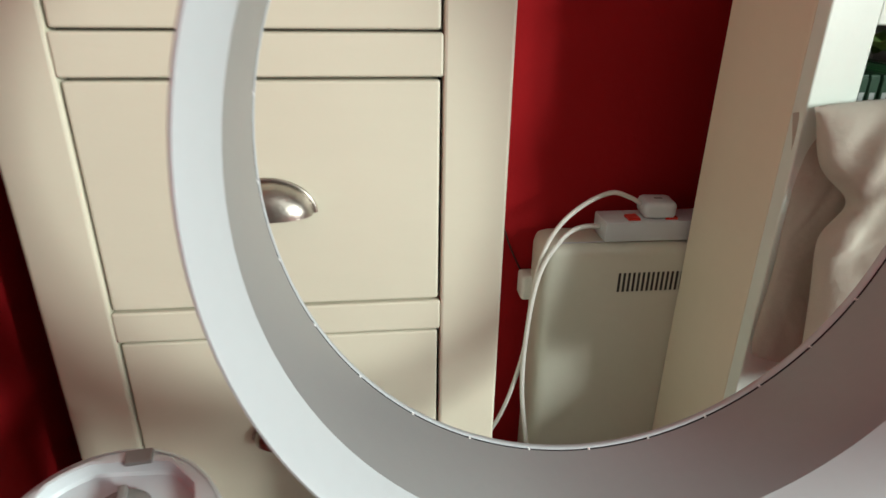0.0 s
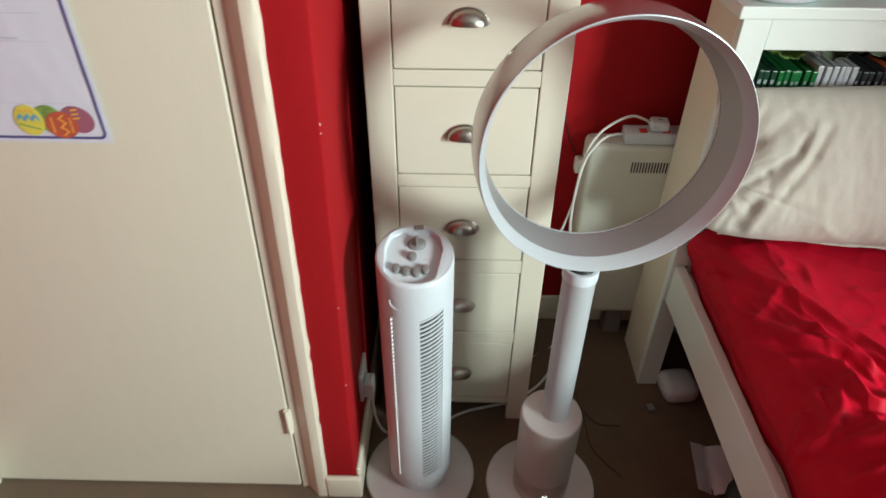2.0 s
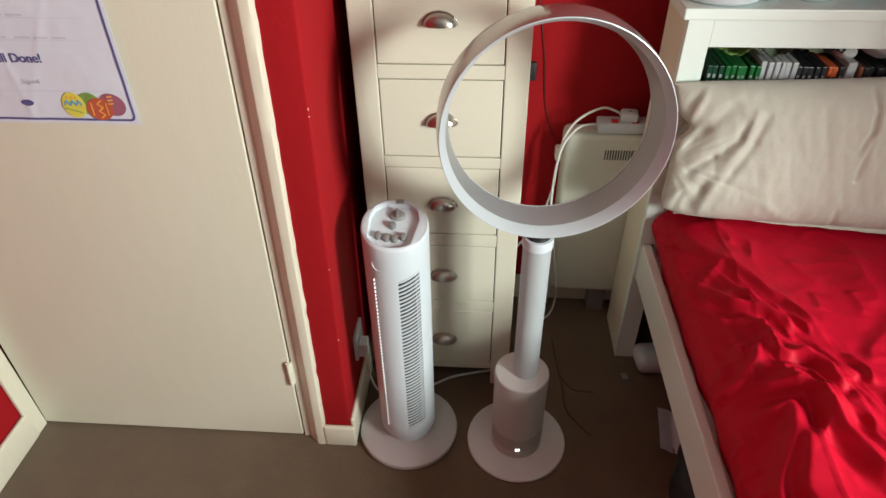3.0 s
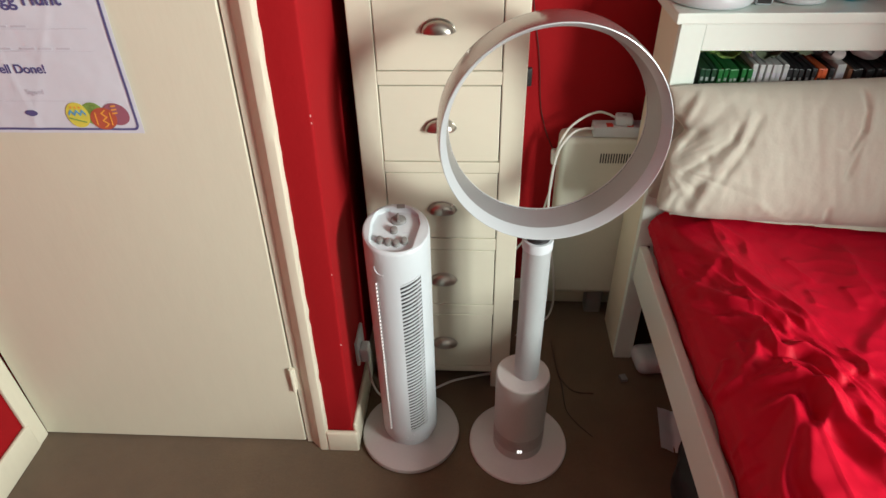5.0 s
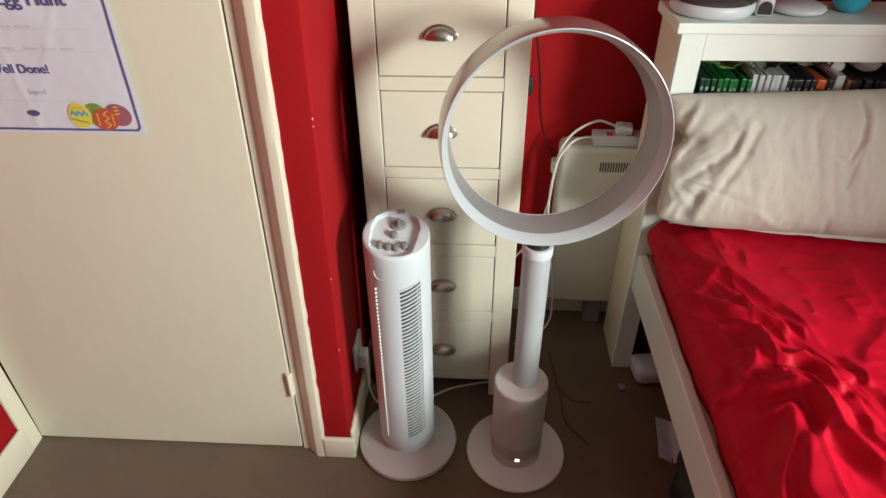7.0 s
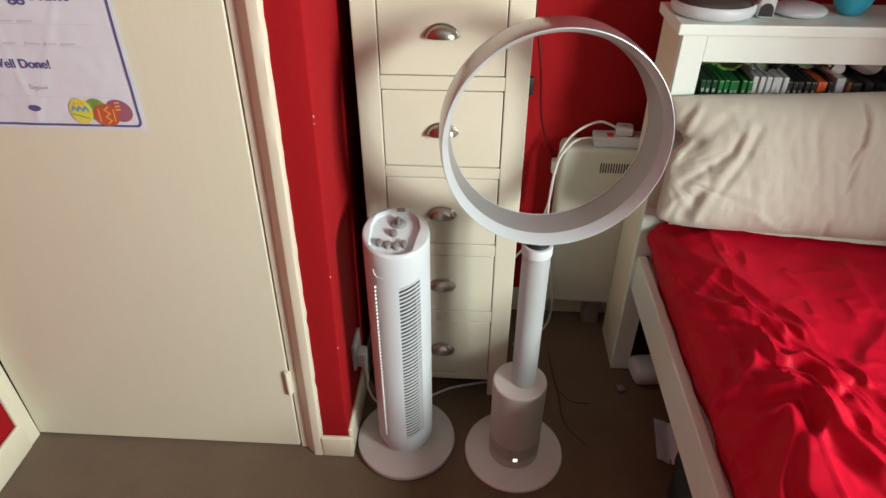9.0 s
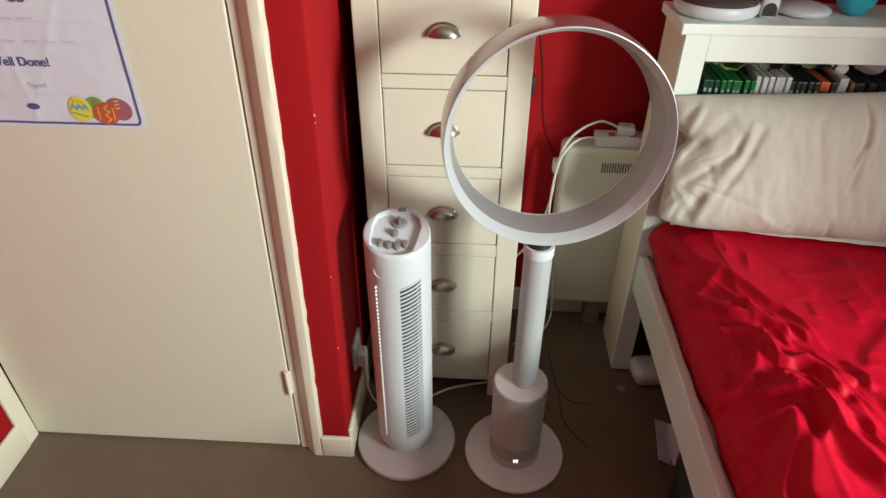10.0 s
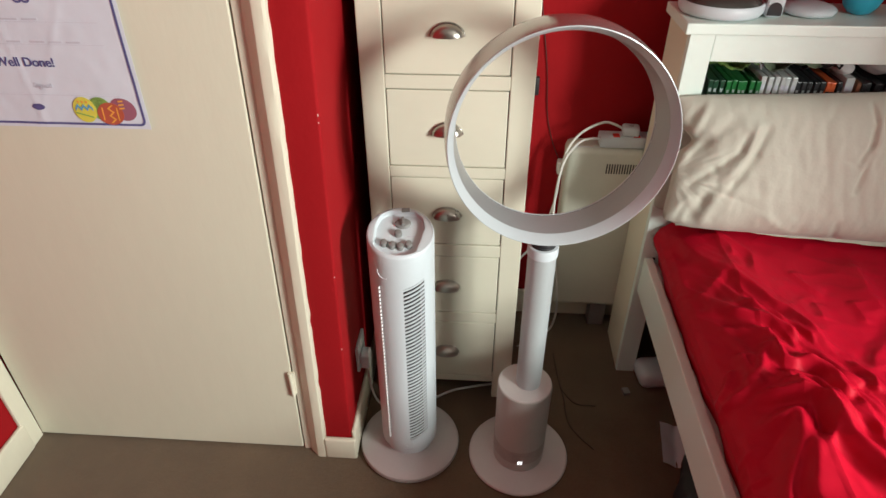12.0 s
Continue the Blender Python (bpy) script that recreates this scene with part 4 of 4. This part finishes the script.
for x, y, r in ((0.985, 0.83, 0.026), (1.065, 0.84, 0.034)):
    bm = bmesh.new()
    bmesh.ops.create_icosphere(bm, subdivisions=4, radius=r)
    for v in bm.verts:
        v.co *= 1 + 0.16 * noise.noise(v.co * 45)
        v.co.z *= 0.62
    ob = tagged(part("rolled_sock", bm, WHITE_CLOTH, smooth=80), "rolled white fleecy sock on the game cases", "sock", "rolled socks in the shelf")
    ob.location = (x, y, 0.9545 + 0.55 * r)


def lidded_pot():
    p = thing("lidded_pot", (0.676, 0.846, 1.083), "round white pot with a dark glossy lid", "pot")
    part("bowl", lathe([(0, 0.0005), (0.078, 0.0005), (0.087, 0.003), (0.0925, 0.010), (0.0935, 0.020), (0.0925, 0.027), (0.089, 0.030), (0.086, 0.029), (0.085, 0.024), (0, 0.024)], 72), PLASTIC, p, smooth=50)
    lid = part("lid", lathe([(0.0848, 0.025), (0.083, 0.031), (0.07, 0.040), (0.04, 0.047), (0, 0.049)], 64), SMOKE, p, "dark glossy domed lid", 60)
    part("lid_grip", box(-0.02, 0.02, -0.006, 0.006, 0.046, 0.060, 0.004, 3), KNOB, lid, smooth=50)


lidded_pot()


def sensor():
    p = thing("small_speaker", (0.780, 0.800, 1.083), "small white gadget with a black arched face", "gadget", rz=-8)
    body = part("casing", box(-0.019, 0.019, 0, 0.04, 0.0005, 0.085, 0.008, 4), PLASTIC, p, smooth=50)
    bm = bmesh.new()
    rim = [(-0.0145, 0.006), (0.0145, 0.006)] + [(0.0145 * math.cos(a), 0.018 + 0.016 * math.sin(a)) for a in (math.pi * i / 16 for i in range(17))]
    front = [bm.verts.new((x, -0.0022, z)) for x, z in rim]
    rear = [bm.verts.new((x, 0.002, z)) for x, z in rim]
    bm.faces.new(front)
    for i in range(len(rim)):
        j = (i + 1) % len(rim)
        bm.faces.new((front[i], front[j], rear[j], rear[i]))
    part("arched_face", bm, DARK, body, "black arched opening")


sensor()
dish = part("dish", lathe([(0, 0.0005), (0.045, 0.0005), (0.056, 0.004), (0.060, 0.010), (0.058, 0.015), (0.045, 0.021), (0.02, 0.024), (0, 0.0245)], 64), PLASTIC, smooth=60)
dish.location = (0.872, 0.848, 1.083)
tagged(dish, "upturned white plastic dish on the headboard", "dish")
cup = part("cup", lathe([(0, 0.0005), (0.014, 0.0005), (0.024, 0.004), (0.036, 0.018), (0.0425, 0.040), (0.043, 0.06), (0.040, 0.082), (0.038, 0.082), (0.040, 0.06), (0.038, 0.03), (0, 0.008)], 56), TURQUOISE, smooth=60)
cup.location = (0.986, 0.852, 1.083)
tagged(cup, "turquoise plastic cup on the headboard", "cup")


# ---- heater, extension lead and cables ----
def heater():
    h = thing("panel_heater", (0.388, 0.944, 0), "ivory enamelled panel heater standing by the wall", "heater")
    body = part("body", box(0, 0.46, 0, 0.085, 0.108, 0.682, 0.020, 5), HEATER, h, smooth=50)
    for i in range(22):
        part("vent_slot", box(0.114 + 0.0074 * i, 0.1178 + 0.0074 * i, -0.0006, 0.002, 0.605, 0.636, 0.0004, 1), DARK, body)
    part("top_seam", box(0.02, 0.44, 0.012, 0.0135, 0.6815, 0.6825, 0), INK, body)
    for x in (0.142, 0.36):
        part("foot", box(x, x + 0.055, 0.03, 0.08, 0.0, 0.110, 0.004), KNOB, h, "grey plastic foot")


heater()


def extension_lead():
    e = thing("extension_lead", (0.476, 0.950, 0.6825), "white extension lead with red switches on the heater", "extension lead")
    body = part("socket_body", box(0, 0.17, 0, 0.052, 0.0005, 0.031, 0.003), PLASTIC, e, smooth=40)
    for x in (0.044, 0.10):
        part("switch", box(x - 0.009, x + 0.009, 0.006, 0.026, 0.030, 0.0345, 0.001), RED_SWITCH, body, "red rocker switch")
    part("cord", tube([(0.004, 0.026, 0.016), (-0.02, 0.018, 0.020), (-0.048, 0.0, 0.022), (-0.070, -0.010, 0.008), (-0.096, -0.014, -0.038), (-0.108, -0.014, -0.13), (-0.108, -0.012, -0.24), (-0.092, -0.012, -0.36), (-0.070, -0.012, -0.50), (-0.062, -0.012, -0.60), (-0.075, -0.012, -0.675), (-0.12, -0.05, -0.6855), (-0.19, -0.10, -0.6855)], 0.0036), CABLE, e, smooth=60)


extension_lead()


def plug():
    p = thing("plug", (0.560, 0.978, 0.7135), "white mains plug with a lead in the extension", "plug", rz=-6)
    body = part("plug_body", box(-0.024, 0.024, -0.022, 0.022, 0.0, 0.026, 0.008, 4), PLASTIC, p, smooth=50)
    part("mark", box(-0.006, 0.006, -0.003, 0.003, 0.0258, 0.0263, 0), KNOB, body)
    part("cord", tube([(-0.022, 0.0, 0.016), (-0.045, -0.008, 0.030), (-0.075, -0.020, 0.040), (-0.115, -0.036, 0.028), (-0.150, -0.048, 0.0), (-0.172, -0.052, -0.046), (-0.182, -0.052, -0.12), (-0.190, -0.052, -0.22), (-0.222, -0.046, -0.345), (-0.28, -0.03, -0.45)], 0.0034), CABLE, p, smooth=60)


plug()
wall_plug = thing("wall_plug", (0.392, 1.028, 0.585), "grey-white plug in the wall beside the heater", "plug")
part("plug_body", box(-0.02, 0.018, -0.028, 0.006, -0.02, 0.022, 0.006, 3), CABLE, wall_plug, smooth=50)
part("cord", tube([(0.0, -0.02, -0.018), (0.006, -0.03, -0.06), (0.010, -0.03, -0.16), (0.004, -0.028, -0.28), (0.0, -0.03, -0.42), (0.004, -0.03, -0.578)], 0.003), CABLE, wall_plug, smooth=60)
FLOOR_WIRE = material("dark_brown_wire", (0.06, 0.04, 0.026), 0.6)
BROWN_WIRE = material("brown_wire", (0.04, 0.012, 0.010), 0.5)
tagged(part("black_cable", tube([(0.284, 1.0365, 1.10), (0.292, 1.0365, 1.03), (0.317, 1.0365, 0.878), (0.330, 1.0365, 0.746), (0.352, 1.0365, 0.66), (0.378, 1.036, 0.60)], 0.0013, 6), BROWN_WIRE, smooth=60), "thin dark cable hanging down the red wall", "cable")
black_plug = thing("black_socket", (0.283, 1.0385, 0.83), "small black wall fitting beside the chest", "wall fitting")
part("fitting_body", box(-0.016, 0.016, -0.018, 0, -0.026, 0.026, 0.004, 3), DARK, black_plug, smooth=50)
tagged(part("floor_cable", tube([(-0.045, 0.575, 0.0045), (0.0, 0.588, 0.0045), (0.038, 0.612, 0.0045), (0.088, 0.642, 0.0045), (0.158, 0.664, 0.0045), (0.224, 0.684, 0.0045), (0.30, 0.74, 0.0045), (0.36, 0.82, 0.0045)], 0.0038), CABLE, smooth=60), "white cable lying on the carpet", "cable")
tagged(part("floor_cable", tube([(0.403, 0.823, 0.0035), (0.409, 0.723, 0.0035), (0.420, 0.631, 0.0035), (0.423, 0.547, 0.0035), (0.447, 0.497, 0.0035), (0.488, 0.448, 0.0035)], 0.0016, 6), FLOOR_WIRE, smooth=60), "dark cable curling over the carpet", "cable")
tagged(part("floor_cable", tube([(0.413, 0.671, 0.0035), (0.451, 0.614, 0.0035), (0.512, 0.606, 0.0035)], 0.0016, 6), FLOOR_WIRE, smooth=60), "short dark cable end on the carpet", "cable")


def wall_socket():
    w = thing("wall_socket", (CORNER + LEAN * 0.24 + 0.001, 0.552, 0.243), "white double wall socket with a plug", "socket")
    part("face_plate", box(0, 0.009, -0.040, 0.046, -0.043, 0.043, 0.003), PLASTIC, w, smooth=40)
    p = part("plug", box(0.009, 0.034, -0.034, 0.008, -0.036, 0.012, 0.006, 3), PLASTIC, w, "white mains plug", 50)
    part("cord", tube([(0.022, -0.012, -0.034), (0.026, -0.012, -0.075), (0.030, -0.010, -0.14), (0.045, -0.004, -0.20), (0.075, 0.010, -0.235), (0.12, 0.03, -0.2385)], 0.0034), CABLE, p, smooth=60)


wall_socket()

# ---- on the floor and under the bed ----
scrap = thing("paper_scrap", (0.612, 0.668, 0), "small folded grey paper scrap on the carpet", "paper", rz=12)
part("fold", box(-0.011, 0.010, -0.012, 0.012, 0.0005, 0.012, 0.002), KNOB, scrap)
tub = thing("plastic_tub", (0.70, 0.725, 0), "small rounded white plastic tub under the bed", "tub", rz=6)
part("tub_body", box(-0.05, 0.05, -0.045, 0.055, 0.0005, 0.062, 0.026, 6), PLASTIC, tub, smooth=60)
card = part("folded_card", thicken(surface(lambda u, v: ((u - 0.5) * 0.09, (v - 0.5) * 0.14, 0.0025 + 0.03 * abs(u - 0.45) + 0.006 * noise.noise((u * 3, v * 3, 0.4))), 14, 14), 0.0008), PAPER, smooth=60)
card.matrix_world = pose(0.722, 0.475, 0.0, 0, 0, -8)
tagged(card, "folded white card on the carpet under the bed", "card")
bag = bmesh.new()
bmesh.ops.create_icosphere(bag, subdivisions=5, radius=0.16)
for v in bag.verts:
    n = 1 + 0.18 * noise.noise(v.co * 9) + 0.06 * noise.noise(v.co * 30)
    v.co = Vector((v.co.x * n * 0.75, v.co.y * n * 1.1, max(-0.099, v.co.z * n * 0.8)))
bag_ob = tagged(part("bag", bag, material("black_nylon", (0.012, 0.012, 0.014), 0.6, var=0.2, scale=30, bump=0.3, bump_scale=200), smooth=70), "black fabric bag pushed under the bed", "bag")
bag_ob.location = (0.765, 0.2, 0.1)


# ---- certificate on the door ----
def certificate():
    w, h = 0.385, 0.272
    c = thing("certificate", (-0.686, 0.4035, 0.9615), "white egg hunt certificate with a navy border taped to the door", "poster")
    # follows the lean of the door
    sh = Matrix.Identity(4)
    sh[0][2] = LEAN * 0.5

    def wave(x, z):
        curl = 0.010 * max(0, x / w - 0.42) ** 2 * 30 * max(0, 0.10 - z / h) * 4
        fold = 0.0012 * math.exp(-((x + 0.03 + 0.12 * (z - h / 2)) / 0.004) ** 2) + 0.0009 * math.exp(-((x - 0.02 - 0.5 * (z - 0.1)) / 0.005) ** 2)
        return -0.0012 - 0.0014 * (1 + noise.noise((x * 14, z * 10, 1.0))) - 0.0006 * noise.noise((x * 45, z * 38, 4.0)) - fold - curl

    def lay(name, outline, depth, mat, label="", parent=None):
        bm = bmesh.new()
        vs = [bm.verts.new((x, wave(x, z) - depth, z)) for x, z in outline]
        bm.faces.new(vs)
        ext = bmesh.ops.extrude_face_region(bm, geom=bm.faces[:])
        for v in ext["geom"]:
            if isinstance(v, bmesh.types.BMVert):
                v.co.y += 0.0003
        bm.transform(sh)
        return part(name, bm, mat, parent or c, label)
    bm = thicken(surface(lambda u, v: ((u - 0.5) * w, wave((u - 0.5) * w, v * h), v * h), 60, 44), 0.0003)
    bm.transform(sh)
    part("sheet", bm, PAPER, c, "creased white paper", 60)
    # border with rounded corners, in short runs that follow the paper
    m, b, r = 0.0065, 0.0046, 0.012
    ring_pts = []
    for cx, cz, a0 in ((w / 2 - m - r, h - m - r, 0), (-w / 2 + m + r, h - m - r, 90), (-w / 2 + m + r, m + r, 180), (w / 2 - m - r, m + r, 270)):
        ring_pts += [(cx + r * math.cos(radians(a0 + 15 * i)), cz + r * math.sin(radians(a0 + 15 * i)), math.cos(radians(a0 + 15 * i)), math.sin(radians(a0 + 15 * i))) for i in range(7)]
    dense = []
    for p, q in zip(ring_pts, ring_pts[1:] + ring_pts[:1]):
        n = max(1, int(math.hypot(q[0] - p[0], q[1] - p[1]) / 0.008))
        dense += [tuple(a + (e - a) * k / n for a, e in zip(p, q)) for k in range(n)]
    bm = bmesh.new()
    pairs = [(bm.verts.new((x, wave(x, z) - 0.0011, z)), bm.verts.new((x - b * nx, wave(x, z) - 0.0011, z - b * nz))) for x, z, nx, nz in dense]
    for (a, e), (p, q) in zip(pairs, pairs[1:] + pairs[:1]):
        bm.faces.new((a, e, q, p))
    bm.transform(sh)
    part("border", bm, NAVY, c, "navy printed border")
    words("title", "Egg Hunt", 0.034, NAVY, c, (0.058, -0.0042, 0.241), "navy printed title", bold=0.0006)
    words("greeting", "Well Done!", 0.0235, NAVY, c, (-0.010, -0.0042, 0.1205), "navy printed greeting", bold=0.0004)
    words("caption", "Signed", 0.0135, INK, c, (0.008, -0.0042, 0.080), "grey printed caption")
    for z, x0, x1 in ((0.2005, -0.13, 0.15), (0.161, -0.13, 0.15), (0.066, -0.14, 0.15)):
        lay("ruled_line", [(x0, z), (x1, z), (x1, z + 0.0007), (x0, z + 0.0007)], 0.0016, INK)
    for z, x0, x1 in ((0.164, -0.03, -0.005), (0.164, 0.012, 0.040), (0.164, 0.050, 0.072), (0.164, 0.080, 0.106), (0.2035, -0.03, 0.004), (0.2035, 0.012, 0.04)):
        lay("handwriting_bar", [(x0, z), (x1, z), (x1, z + 0.0034), (x0, z + 0.0034)], 0.0016, INK, "faint grey bar")
    oval = lambda cx, cz, a, e, rot=0: [(cx + a * math.cos(t) * math.cos(rot) - e * math.sin(t) * math.sin(rot), cz + a * math.cos(t) * math.sin(rot) + e * math.sin(t) * math.cos(rot)) for t in (2 * math.pi * i / 32 for i in range(32))]
    lay("emblem", oval(-0.017, 0.042, 0.0125, 0.0062), 0.0016, NAVY, "small blue oval emblem")

    def zigzag(cx, cz, a, amp, t, n, mat, parent):
        up = [(cx - a + 2 * a * i / n, cz + (amp if i % 2 else -amp)) for i in range(n + 1)]
        return lay("zigzag", up + [(x, z + t) for x, z in reversed(up)], 0.0032, mat, "", parent)
    eggs = [(0.104, 0.041, 0.023, 0.0225, 0.5, LEAF, 0.0016, 0), (0.073, 0.038, 0.0225, 0.0255, 0.0, YELLOW, 0.0020, 1), (0.149, 0.040, 0.025, 0.0220, -0.4, PURPLE, 0.0018, 0), (0.122, 0.031, 0.026, 0.0225, 0.2, BRICK_RED, 0.0024, 2)]
    for cx, cz, a, e, rot, mat, d, deco in eggs:
        egg = lay("printed_egg", oval(cx, cz, a, e, rot), d, mat, "printed painted egg")
        if deco == 1:
            zigzag(cx, cz + 0.002, 0.017, 0.004, 0.006, 6, BLUE, egg)
            lay("stripe", [(cx - 0.018, cz - 0.007), (cx + 0.014, cz - 0.016), (cx + 0.014, cz - 0.013), (cx - 0.018, cz - 0.004)], 0.0032, LEAF, "", egg)
            for k in (-0.008, 0.0, 0.008):
                lay("dot", oval(cx + k, cz + 0.016, 0.0022, 0.0024), 0.0032, ORANGE, "", egg)
        if deco == 2:
            zig = [(cx + (0.005 if i % 2 else -0.004), cz - 0.018 + 0.036 * i / 5) for i in range(6)]
            lay("zigzag", zig + [(x + 0.0045, z) for x, z in reversed(zig)], 0.0032, ORANGE, "", egg)
            for k in (-0.015, 0.014):
                lay("stripe", [(cx + k - 0.0012, cz - 0.013), (cx + k + 0.0012, cz - 0.013), (cx + k + 0.0024, cz + 0.013), (cx + k, cz + 0.013)], 0.0032, ORANGE, "", egg)
    for k in range(3):
        lay("dash", [(0.143, 0.055 - 0.007 * k), (0.153, 0.056 - 0.007 * k), (0.153, 0.059 - 0.007 * k), (0.143, 0.058 - 0.007 * k)], 0.0034, ORANGE)
    return c


certificate()

# ---- chips of old paint on the wall's corner ----
CHIP = material("bare_filler", (0.7, 0.5, 0.45), 0.8)
for z, w, h in ((1.0, 0.0012, 0.005), (0.986, 0.0010, 0.003), (0.40, 0.0016, 0.004), (0.62, 0.0010, 0.003)):
    x = CORNER + LEAN * z
    chip = part("paint_chip", box(x - 0.004, x - 0.0018, DOORWALL + 0.0005, DOORWALL + 0.0005 + w, z, z + h, 0.0004, 1), CHIP, bpy.data.objects["wall_stub"])
